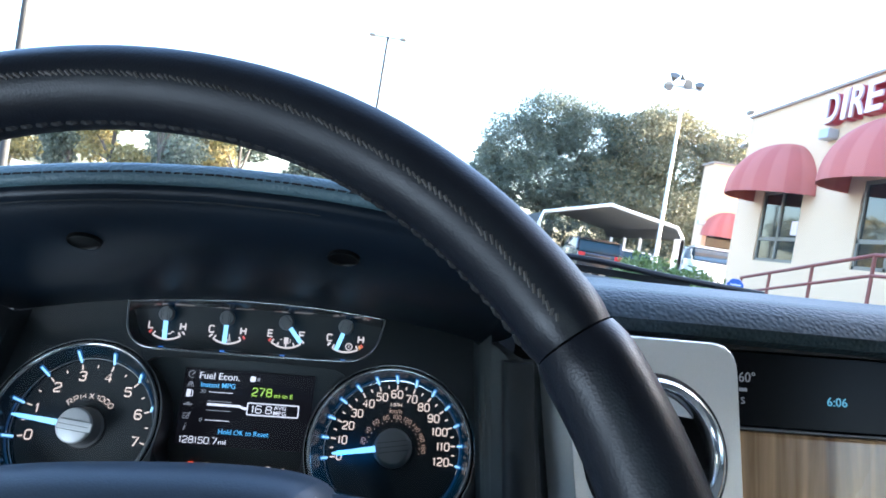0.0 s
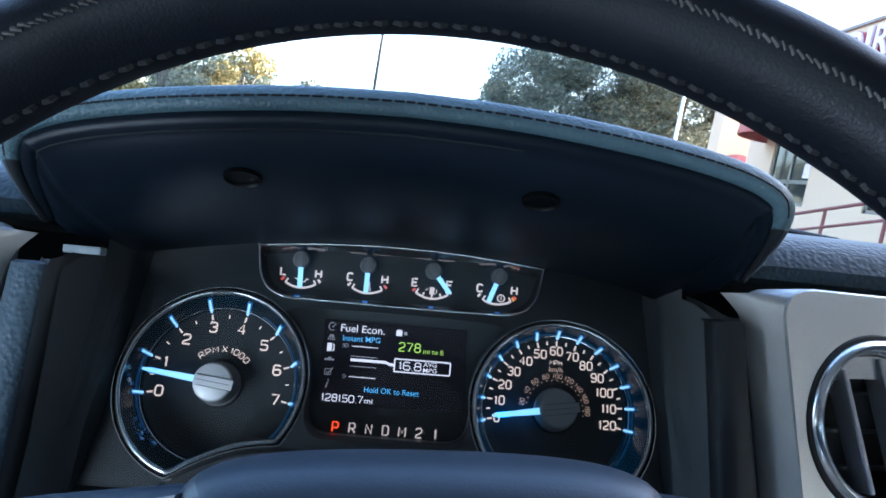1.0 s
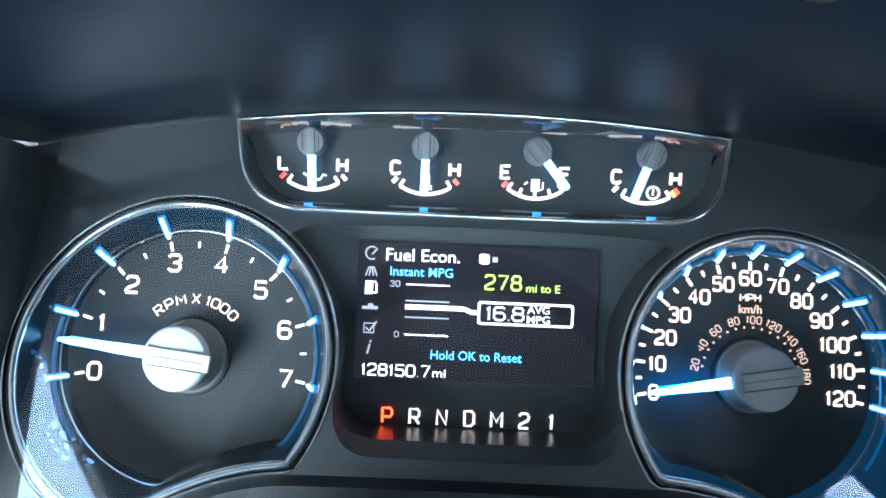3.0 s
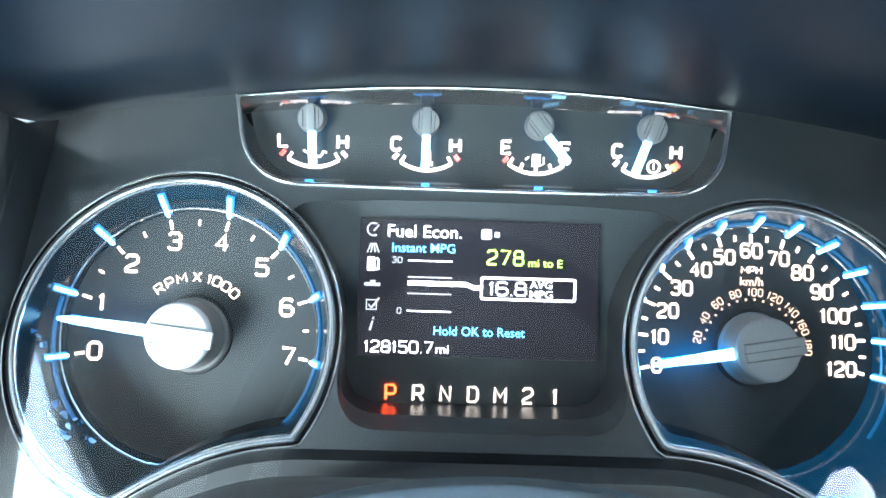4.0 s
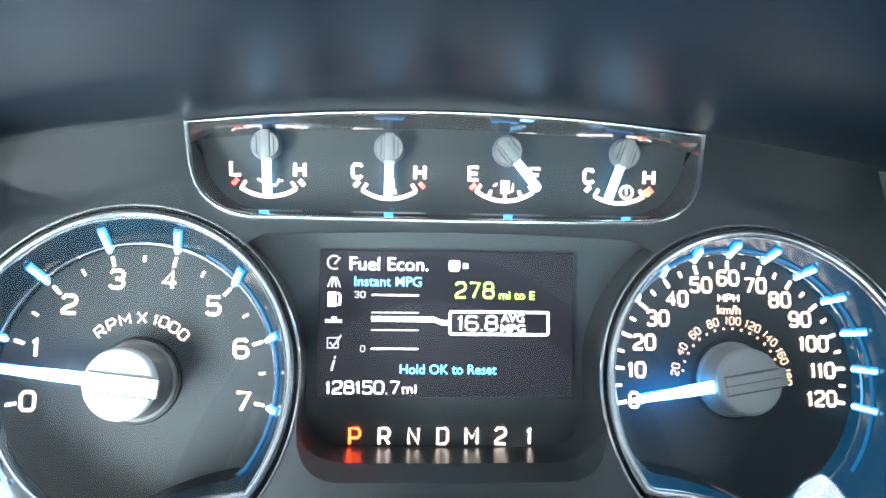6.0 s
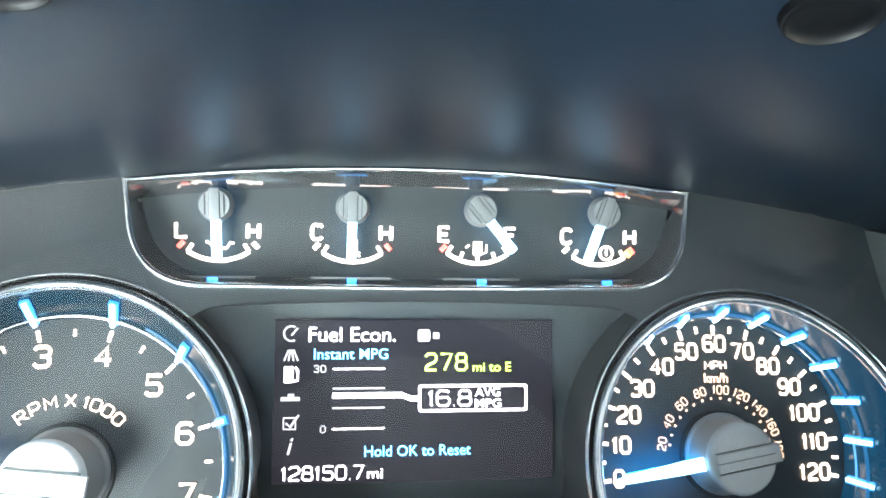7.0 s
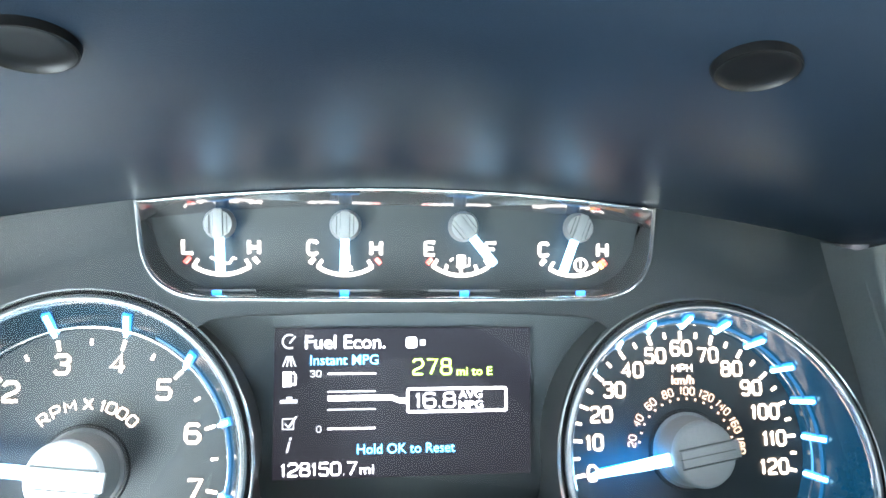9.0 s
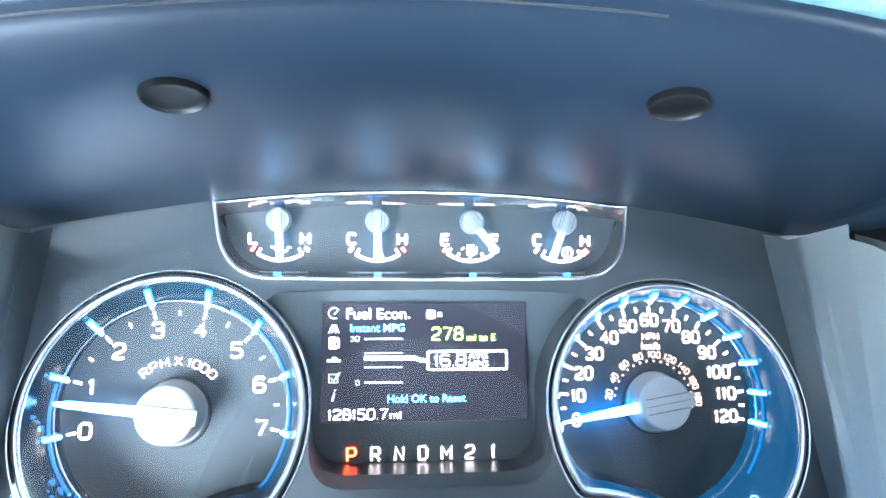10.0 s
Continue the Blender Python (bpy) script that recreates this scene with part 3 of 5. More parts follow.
def display(root):
    # recessed panel with the screen and the gear letters
    back = [(x * 1.05, z - 0.0042 * min(1.0, max(0.0, (-0.022 - z) / 0.014))) for x, z in centre_outline()]
    panel = part("display_panel", filled(bmesh.new(), [back], lambda x, z: (x, 0.0044 + SCREEN_LEAN * z, z)), PANELGREY, root, "dark grey display surround")
    bm = bmesh.new()
    front = [Vector(on_face(x, z)) for x, z in centre_outline()]
    rear = [Vector((x, 0.0044 + SCREEN_LEAN * z, z)) for x, z in back]
    lip = [p + Vector((0, -0.0012, 0)) for p in front]

    def sunk(p, q):
        low = min(1.0, max(0.0, (-0.024 - p.z) / 0.014))
        return p.lerp(q, 0.1) * (1 - low) + Vector((p.x * 0.985, -0.024, p.z - 0.0006)) * low

    inner = [sunk(p, q) for p, q in zip(lip, rear)]
    loft(bm, [lip, [p.lerp(q, 0.55) for p, q in zip(lip, inner)], inner], True)
    part("recess_lip", bm, PANELGREY, root, smooth=True)
    bm = bmesh.new()
    loft(bm, [[p.lerp(q, t) for p, q in zip(inner, rear)] for t in (0, 0.5, 1)], True)
    part("display_recess", bm, MIRRORBLACK, root, "glossy recess wall", smooth=True)
    scr = bmesh.new()
    box(scr, -0.0462, 0.0462, 0.0006, 0.0026, -0.0247, 0.0282, 0.0005)
    screen = part("display_screen", scr, SCREEN, root, "colour trip computer showing fuel economy")
    screen.matrix_local = pose(0, 0.0016, 0, -math.degrees(math.atan(SCREEN_LEAN)), 0, 0)
    y = 0.0003

    def say(s, h, x, z, mt, w=None, bold=0.002, **k):
        return words("display_text", s, h, x, y, z, mt, screen, width=w, bold=bold, left=True, **k)

    def bar(x0, x1, z0, z1, mt, name="display_line"):
        bm = bmesh.new()
        box(bm, x0, x1, y - 0.0001, y + 0.0002, z0, z1)
        return part(name, bm, mt, screen)

    say("Fuel Econ.", 0.0047, -0.0353, 0.0233, S_WHITE, 0.0282)
    say("Instant MPG", 0.0035, -0.0335, 0.0170, S_CYAN, 0.0240)
    stroked("display_text", "30", 0.0021, -0.0334, y, 0.0122, S_GREY, screen, 0.7, 0.35, 0.09, left=True)
    stroked("display_text", "0", 0.0021, -0.0310, y, -0.0072, S_GREY, screen, 0.7, 0.35, 0.09, left=True)
    for z, mt in ((0.0121, S_WHITE), (0.0058, S_GREY), (-0.0005, S_GREY), (-0.0072, S_WHITE)):
        bar(-0.0273, -0.0104, z - 0.00025, z + 0.00025, mt)
    bar(-0.0273, -0.0048, 0.0026, 0.0044, S_WHITE)
    bm = bmesh.new()
    loft(bm, [[(-0.0048, y, 0.0044), (-0.0048, y, 0.0026)], [(-0.0018, y, 0.0032), (-0.0018, y, 0.0014)], [(0.0008, y, 0.0032), (0.0008, y, 0.0014)]])
    part("display_line", bm, S_WHITE, screen)
    # boxed average
    outer, inner = rounded([(0.0006, -0.0022), (0.0374, -0.0022), (0.0374, 0.0068), (0.0006, 0.0068)], 0.0012), rounded([(0.0015, -0.0013), (0.0365, -0.0013), (0.0365, 0.0059), (0.0015, 0.0059)], 0.0008)
    part("display_box", filled(bmesh.new(), [outer, inner], lambda x, z: (x, y, z)), S_WHITE, screen)
    stroked("display_text", "16.8", 0.0049, 0.0040, y, 0.0023, S_WHITE, screen, 0.84, 0.24, 0.075, left=True)
    say("AVG", 0.0028, 0.0196, 0.0042, S_WHITE, 0.0085)
    say("MPG", 0.0028, 0.0196, 0.0005, S_WHITE, 0.0088)
    stroked("display_text", "278", 0.0053, 0.0030, y, 0.0142, S_GREEN, screen, 0.66, 0.30, 0.075, left=True)
    say("mi to E", 0.0030, 0.0188, 0.0125, S_GREEN, 0.0130)
    say("Hold OK to Reset", 0.0035, -0.0168, -0.0145, S_CYAN, 0.0350)
    stroked("display_text", "128150.7", 0.0042, -0.0430, y, -0.0211, S_WHITE, screen, 0.74, 0.25, 0.075, left=True)
    say("mi", 0.0030, -0.0158, -0.0216, S_WHITE, 0.0050)
    # two page dots
    bm = bmesh.new()
    b = filled(bmesh.new(), [rounded([(0.0004, 0.0210), (0.0043, 0.0210), (0.0043, 0.0249), (0.0004, 0.0249)], 0.0010)], lambda x, z: (x, y, z))
    part("page_dot", b, S_WHITE, screen)
    bar(0.0054, 0.0074, 0.0219, 0.0239, S_GREY, "page_dot")
    # six menu symbols down the edge
    sx = -0.0408
    b = bmesh.new()
    tube(b, [(sx + 0.0024 * math.cos(a), y, 0.0236 + 0.0024 * math.sin(a)) for a in np.linspace(radians(60), radians(300), 14)], 0.0003, False, 4)
    tube(b, [(sx, y, 0.0230), (sx + 0.0020, y, 0.0254)], 0.0003, False, 4)
    part("menu_symbol", b, S_GREY, screen)
    b = bmesh.new()
    for dx, top in ((-0.0022, -0.0008), (-0.0008, -0.0002), (0.0008, 0.0002), (0.0022, 0.0008)):
        tube(b, [(sx + dx, y, 0.0148), (sx + top, y, 0.0184)], 0.00028, False, 4)
    part("menu_symbol", b, S_GREY, screen)
    b = bmesh.new()
    box(b, sx - 0.0021, sx + 0.0008, y - 0.0001, y + 0.0002, 0.0078, 0.0130)
    tube(b, [(sx + 0.0012, y, 0.0084), (sx + 0.0022, y, 0.0084), (sx + 0.0022, y, 0.0118), (sx + 0.0014, y, 0.0128)], 0.00035, False, 4)
    part("menu_symbol", b, S_WHITE, screen)
    b = bmesh.new()
    box(b, sx - 0.0030, sx + 0.0030, y - 0.0001, y + 0.0002, 0.0020, 0.0032)
    box(b, sx - 0.0008, sx + 0.0012, y - 0.0001, y + 0.0002, 0.0032, 0.0042)
    part("menu_symbol", b, S_GREY, screen)
    b = bmesh.new()
    tube(b, [(sx - 0.0020, y, -0.0070), (sx + 0.0018, y, -0.0070), (sx + 0.0018, y, -0.0034), (sx - 0.0020, y, -0.0034)], 0.00028, True, 4)
    tube(b, [(sx - 0.0012, y, -0.0050), (sx, y, -0.0064), (sx + 0.0028, y, -0.0026)], 0.00035, False, 4)
    part("menu_symbol", b, S_GREY, screen)
    say("i", 0.0052, sx - 0.0008, -0.0125, S_GREY, slant=0.25)
    # gear letters under the screen
    for i, ch in enumerate("PRNDM21"):
        stroked("gear_letter", ch, 0.0058, -0.0327 + i * 0.0106, 0.0037 - SCREEN_LEAN * 0.039, -0.0390, GEAR_R if ch == "P" else GEAR_W, panel, wide=0.62, stroke=0.082)


def gauge_window(root):
    y = 0.0120
    back = part("gauge_panel", filled(bmesh.new(), [[(x * 0.985, 0.0015 + z) for x, z in window_outline()]], lambda x, z: (x, y, z)), DIAL, root, "black panel with four small gauges")
    def rim_y(z):
        return face_y(z) - (0.0012 if z > 0.06 else 0.0)

    front = [Vector((x, rim_y(z), z)) for x, z in window_outline()]
    rear = [Vector((x * 0.985, y, z - 0.0052 if z > 0.06 else z + 0.0015)) for x, z in window_outline()]
    bm = bmesh.new()
    loft(bm, [[Vector(on_face(x, z + 0.0004)) for x, z in window_outline(0.001)]] + [[p.lerp(q, t) for p, q in zip(front, rear)] for t in (0, 0.5, 1)], True)
    part("gauge_recess", bm, MIRRORSMOKE, root, "glossy recess wall", smooth=True)
    part("gauge_frame", tube(bmesh.new(), [(x, rim_y(z), z) for x, z in window_outline(0.0002)], 0.0010, True, 10), CHROME, root, "thin chrome frame", smooth=True)
    # pieces of clear lens edge along the floor of the recess
    for gx in (-0.0655, -0.0217, 0.0212, 0.0645):
        bm = bmesh.new()
        box(bm, gx - 0.013, gx + 0.013, 0.0030, 0.0034, 0.0413, 0.0420)
        part("lens_edge", bm, LENSEDGE, root)
        bm = bmesh.new()
        box(bm, gx - 0.0015, gx + 0.0015, 0.0020, 0.0034, 0.0405, 0.0416)
        part("blue_light", bm, BLUETICK, root)
    zc = 0.0648
    spec = ((-0.0655, "L", "H", 178, "oil", 0), (-0.0217, "C", "H", 181, "water", 1), (0.0212, "E", "F", 140, "pump", 2), (0.0645, "C", "H", 199, "gear", 3))
    for gx, lo, hi, at, symbol, k in spec:
        dot = lambda a, r, yy=y - 0.0003: (gx + r * math.sin(radians(a)), yy, zc + r * math.cos(radians(a)))
        stroked("gauge_letter", lo, 0.0047, gx - 0.0118, y - 0.0005, zc - 0.0083, SMALLNUM, back, wide=0.72, stroke=0.13)
        stroked("gauge_letter", hi, 0.0047, gx + 0.0112, y - 0.0005, zc - 0.0083, SMALLNUM, back, wide=0.76, stroke=0.13)
        span = 33 if k == 0 or k == 1 else 36 if k == 2 else 31
        bm = bmesh.new()
        tube(bm, [dot(a, 0.0182) for a in np.linspace(180 - span, 180 + span, 22)], 0.0007, False, 6)
        for a in ((180 - span, 180 + span) if k != 2 else (180 - span, 180 - 20, 180, 180 + 20, 180 + span)):
            tube(bm, [dot(a, 0.0182), dot(a, 0.0152)], 0.0006, False, 6)
        part("gauge_arc", bm, SMALLNUM, back)
        for a, mt in (((180 + 42.5), REDMARK if k in (0, 2) else SMALLNUM), ((180 - 42.5), (SMALLNUM, REDMARK, SMALLNUM, REDMARK)[k])):
            bm = bmesh.new()
            tube(bm, [dot(a, 0.0190), dot(a, 0.0164)], 0.0008, False, 6)
            part("gauge_mark", bm, mt, back)
        if k == 3:
            bm = bmesh.new()
            tube(bm, [dot(180 - 37, 0.0190), dot(180 - 37, 0.0164)], 0.0008, False, 6)
            part("gauge_mark", bm, AMBER, back)
        bm = bmesh.new()
        sx, sz = gx + 0.0006, zc - 0.0128
        if symbol == "pump":
            box(bm, sx - 0.0022, sx + 0.0010, y - 0.0005, y - 0.0002, sz - 0.0026, sz + 0.0022)
            tube(bm, [(sx + 0.0013, y - 0.0004, sz - 0.002), (sx + 0.0024, y - 0.0004, sz - 0.0016), (sx + 0.0024, y - 0.0004, sz + 0.0012)], 0.0003, False, 5)
            tube(bm, [(sx - 0.0048, y - 0.0004, sz), (sx - 0.0036, y - 0.0004, sz + 0.001)], 0.0004, False, 5)
        elif symbol == "gear":
            tube(bm, [(sx + 0.0022 + 0.0024 * math.cos(a), y - 0.0004, sz - 0.0012 + 0.0024 * math.sin(a)) for a in np.linspace(0, 6.28, 13)[:-1]], 0.00045, True, 5)
            box(bm, sx + 0.0019, sx + 0.0025, y - 0.0005, y - 0.0002, sz - 0.0022, sz + 0.0002)
        elif symbol == "water":
            for i in range(2):
                tube(bm, [(sx + dx, y - 0.0004, sz - 0.0024 - i * 0.0011 + (0.0003 if j % 2 else 0)) for j, dx in enumerate((-0.002, -0.001, 0.0, 0.001, 0.002))], 0.0003, False, 5)
            box(bm, sx + 0.0006, sx + 0.0011, y - 0.0005, y - 0.0002, sz - 0.002, sz + 0.002)
        else:
            tube(bm, [(sx - 0.0046, y - 0.0004, sz + 0.0008), (sx - 0.003, y - 0.0004, sz), (sx - 0.002, y - 0.0004, sz - 0.0014), (sx + 0.002, y - 0.0004, sz - 0.0014), (sx + 0.0032, y - 0.0004, sz + 0.0006), (sx + 0.0044, y - 0.0004, sz + 0.0002)], 0.00045, False, 5)
        part("gauge_symbol", bm, SMALLNUM, back)
        m = pose(gx, 0, zc, 0, at, 0)
        bm = bmesh.new()
        loft(bm, [[(w, yy, h) for w, yy in ((-wd, y - 0.0052), (wd, y - 0.0052), (wd, y - 0.0064), (-wd, y - 0.0064))] for wd, h in ((0.0015, 0.0035), (0.0015, 0.0172), (0.0012, 0.0180))], True)
        bm.faces.new([v for v in bm.verts][-4:])
        bm.transform(m)
        part("gauge_needle", bm, NEEDLE, root, "glowing pale blue needle")
        bm = bmesh.new()
        lathe(bm, [(0.0024, 0.0), (0.0024, 0.0042), (0.0057, 0.0042), (0.0056, 0.0054), (0.0051, 0.0062), (0.0051, 0.0072), (0.0047, 0.0078), (0.0, 0.0078)], 32, Matrix.Translation((gx, y, zc)) @ Matrix.Rotation(radians(90), 4, "X"))
        box(bm, -0.0016, 0.0016, y - 0.0084, y - 0.0070, -0.0052, 0.0048, 0.0003, m)
        cap = part("gauge_needle_cap", bm, KNOB, root, "small grey needle cap", smooth=True)
        bm = bmesh.new()
        for dx in (-0.0030, -0.0016, 0.0016, 0.0030):
            reach = 0.0046 if abs(dx) < 0.002 else 0.0034
            box(bm, dx - 0.00013, dx + 0.00013, y - 0.0081, y - 0.0076, -reach, reach, 0.0, m)
        part("cap_groove", bm, DARKPLASTIC, cap, "thin dark grooves across the cap")
        bm = bmesh.new()
        lathe(bm, [(0.0026, 0.0038), (0.0050, 0.0038), (0.0050, 0.0041), (0.0026, 0.0041)], 24, Matrix.Translation((gx, y, zc)) @ Matrix.Rotation(radians(90), 4, "X"))
        part("cap_glow", bm, CAPGLOW, cap, "blue glowing ring behind the cap")


def dash_hood():
    """The stitched brow over the cluster."""
    root = thing("dash_hood", "stitched black leather brow over the instrument cluster", "dashboard hood")
    lip = [(0, -0.121, 0.1437), (0.05, -0.1208, 0.1420), (0.1, -0.1196, 0.1374), (0.14, -0.1175, 0.1318), (0.168, -0.1160, 0.1255), (0.184, -0.1155, 0.1185), (0.192, -0.1145, 0.1110), (0.1945, -0.112, 0.1025), (0.1940, -0.105, 0.0925), (0.1925, -0.090, 0.0810), (0.1890, -0.073, 0.0690)]
    knee = [(0, -0.106, 0.0925), (0.05, -0.106, 0.0912), (0.1, -0.1035, 0.0865), (0.135, -0.100, 0.0820), (0.155, -0.096, 0.0790), (0.166, -0.092, 0.0760), (0.171, -0.089, 0.0735), (0.174, -0.084, 0.0710), (0.176, -0.078, 0.0680), (0.177, -0.071, 0.0650), (0.178, -0.063, 0.0610)]
    bx = (0, 0.045, 0.09, 0.12, 0.138, 0.150, 0.157, 0.161, 0.164, 0.1655, 0.1665)
    bez = [(x, face_y(top_edge(x)), top_edge(x)) for x in bx]

    def both(keys):
        half = smooth_line(keys, 6)
        return [Vector((-p.x, p.y, p.z)) for p in reversed(half[1:])] + half

    L, K, B = both(lip), both(knee), both(bez)
    n = len(L)
    inward = []
    for i in range(n):
        t = L[min(i + 1, n - 1)] - L[max(i - 1, 0)]
        v = Vector((t.z, 0, -t.x)).normalized()
        inward.append(v)
    # underside, rolled over behind the pad
    taper = [min(1.0, 0.25 + 0.75 * min(k, n - 1 - k) / 20) for k in range(n)]

    def shifted(d, y):
        return [L[k] + inward[k] * d * taper[k] + Vector((0, y, 0)) for k in range(n)]

    bm = bmesh.new()
    ridge = shifted(0.0210, 0.0015)
    lines = [[ridge[i] * (1 - t) ** 2 + K[i] * 2 * t * (1 - t) + B[i] * t * t for t in np.linspace(0, 1, 22)] for i in range(n)]
    loft(bm, [shifted(0.0122, -0.0010), shifted(0.0140, -0.0026), shifted(0.0165, -0.0030), shifted(0.0195, -0.0014)] + [[l[j] for l in lines] for j in range(len(lines[0]))])
    part("hood_underside", bm, HOOD_UNDER, root, "matt black plastic underside", smooth=True)
    # bead on the left half only, drawing the highlight along the ridge
    part("hood_edge_glint", tube(bmesh.new(), [p + Vector((0, -0.0002, -0.0002)) for p in ridge[14:n // 2 + 8]], 0.0005, False, 6), DARKPLASTIC, root, smooth=True)
    # padded roll
    bm = bmesh.new()
    rows = []
    for d, y in ((0.0126, 0.0012), (0.0130, -0.0016), (0.0124, -0.0042), (0.0106, -0.0060), (0.0084, -0.0064), (0.0074, -0.0061), (0.0069, -0.0051), (0.0063, -0.0056), (0.0036, -0.0042), (0.0012, -0.0018), (0.0, 0.0004), (-0.0010, 0.006), (-0.0005, 0.0068), (-0.0013, 0.0078), (-0.003, 0.03), (-0.004, 0.10), (0.006, 0.19), (0.030, 0.26)):
        rows.append(shifted(d, y))
    loft(bm, [r[13:-13] for r in rows])
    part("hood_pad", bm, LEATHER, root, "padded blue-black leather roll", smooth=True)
    for cut in (slice(0, 14), slice(-14, None)):
        bm = bmesh.new()
        loft(bm, [r[cut] for r in rows])
        part("hood_end", bm, DARKPLASTIC, root, "dark plastic end of the brow", smooth=True)
    # stitches along the pad's seam
    bm = bmesh.new()
    line = smooth_line(shifted(0.0068, -0.0057)[14:-14], 4)
    acc, run = 0.0, []
    for p, q in zip(line, line[1:]):
        acc += (q - p).length
        run.append(p)
        if acc > 0.0046:
            if len(run) > 1:
                tube(bm, [run[0], run[-1].lerp(q, 0.2)], 0.0007, False, 5)
            acc, run = 0.0, []
    part("stitching", bm, THREAD, root, "dark thread seam")
    # two round recesses in the underside, their shade made by black dishes
    for wish in (Vector((-0.0812, -0.0970, 0)), Vector((0.0700, -0.0982, 0))):
        i0 = min(range(1, n - 1), key=lambda k: abs(lines[k][8].x - wish.x))
        j0 = min(range(1, 20), key=lambda k: abs(lines[i0][k].y - wish.y))
        at = lines[i0][j0].copy()
        at.x, at.y = wish.x, wish.y
        nrm = (lines[i0][j0 + 1] - lines[i0][j0 - 1]).cross(lines[i0 + 1][j0] - lines[i0 - 1][j0]).normalized()
        nrm = nrm if nrm.z < 0 else -nrm
        flat = (nrm + Vector((0, 0.0, -0.06))).normalized()
        at.z = lines[i0][j0].z - (nrm.y * (wish.y - lines[i0][j0].y) + nrm.x * (wish.x - lines[i0][j0].x)) / nrm.z
        m = Matrix.Translation(at) @ flat.to_track_quat("Z", "Y").to_matrix().to_4x4()
        m = m @ (Matrix.Diagonal((0.74, 1, 1, 1)) if abs(m[1][0]) > abs(m[1][1]) else Matrix.Diagonal((1, 0.74, 1, 1)))
        bm = bmesh.new()
        lathe(bm, [(0.0098, -0.004), (0.0098, 0.0006), (0.0096, 0.0020), (0.0091, 0.0021), (0.0084, 0.0013), (0.0070, 0.0008), (0.0045, 0.0006), (0.0, 0.0006)], 36, m)
        part("recess_dish", bm, RECESS_BLACK, root, "black dish standing in for a shaded recess", smooth=True)


def side_walls():
    """Plastic cheeks between the cluster and the side panels."""
    for s, label in ((-1, "dark plastic cheek beside the tachometer"), (1, "dark plastic cheek beside the speedometer")):
        root = thing("cluster_cheek", label, "trim panel", group="cluster cheeks")
        def rows(*lines):
            bm = bmesh.new()
            loft(bm, [[(s * x, y, z) for x, y, z in line] for line in lines])
            return bm

        bm = rows([(0.1575, face_y(0.0580) + 0.004, 0.0610), (0.1600, -0.0160, 0.0580), (0.1625, -0.0300, 0.0612), (0.1655, -0.0465, 0.0648)],
                  [(0.1575, face_y(0.0500) + 0.004, 0.0500), (0.1602, -0.0190, 0.0500), (0.1628, -0.0320, 0.0500), (0.1660, -0.0480, 0.0500)],
                  [(0.1615, face_y(-0.04) + 0.004, -0.04), (0.1640, -0.0545, -0.04), (0.1665, -0.0600, -0.04), (0.1690, -0.0660, -0.04)],
                  [(0.1660, -0.0500, -0.14), (0.1680, -0.0700, -0.14), (0.1710, -0.0760, -0.14), (0.1740, -0.0830, -0.14)])
        # side light in the colours: left cheek shaded, right cheek lit grey
        part("inner_cheek", bm, CHEEK_SHADED if s < 0 else GREYPLASTIC, root)
        bm = rows([(0.1657, -0.0467, 0.0590), (0.1690, -0.0570, 0.0562), (0.1730, -0.0660, 0.0512), (0.1770, -0.0720, 0.0455)],
                  [(0.1660, -0.0480, 0.0500), (0.1693, -0.0578, 0.0490), (0.1733, -0.0668, 0.0460), (0.1773, -0.0728, 0.0420)],
                  [(0.1690, -0.0660, -0.04), (0.1715, -0.0710, -0.04), (0.1745, -0.0765, -0.04), (0.1780, -0.0810, -0.04)],
                  [(0.1740, -0.0830, -0.14), (0.1760, -0.0870, -0.14), (0.1790, -0.0920, -0.14), (0.1820, -0.0960, -0.14)])
        part("cheek_wing", bm, CHEEK_SHADED if s < 0 else GREYPLASTIC, root, smooth=True)

        def lean(x, z):
            return s * (x + (0.0625 - z) * (0.03 + 0.075 * min(1.0, (x - 0.16) / 0.0325)))

        bm = bmesh.new()
        plan2 = [(0.1685, -0.0480), (0.1715, -0.0580), (0.1750, -0.0680), (0.1790, -0.0740), (0.1825, -0.0760), (0.1880, -0.0740), (0.1925, -0.0650)]
        zt2 = [0.0610, 0.0585, 0.0550, 0.0515, 0.0500, 0.0500, 0.0520]
        loft(bm, [[(s * x, y + 0.002, z) for (x, y), z in zip(plan2, zt2)], [(lean(x, z - 0.006), y, z - 0.006) for (x, y), z in zip(plan2, zt2)], [(lean(x, -0.04), y - 0.008, -0.04) for x, y in plan2], [(lean(x, -0.14), y - 0.022, -0.14) for x, y in plan2]])
        part("outer_cheek", bm, DARKPLASTIC, root, smooth=True)
        bm = bmesh.new()
        off = 0.0 if s > 0 else 0.012
        plan3 = [(x + off, y) for x, y in ((0.1705, -0.0690), (0.1715, -0.0750), (0.1745, -0.0785), (0.1820, -0.0800), (0.1890, -0.0780), (0.1905, -0.0720))]
        loft(bm, [[(s * x, y + 0.006, 0.0485) for x, y in plan3], [(s * x, y + 0.001, 0.0470) for x, y in plan3], [(s * x, y, 0.0430) for x, y in plan3], [(s * (x + 0.004), y - 0.009, -0.04) for x, y in plan3], [(s * (x + 0.009), y - 0.023, -0.14) for x, y in plan3]])
        # left insert takes the daylight into its colour, right one the shade
        part("grained_insert", bm, INSERT_DAYLIT if s < 0 else DARKPLASTIC, root, "grained insert with blue daylight in its colour" if s < 0 else "grained insert with shade in its colour", smooth=True)
        if s < 0:
            # small pale strip at the top of the left cheek only
            bm = bmesh.new()
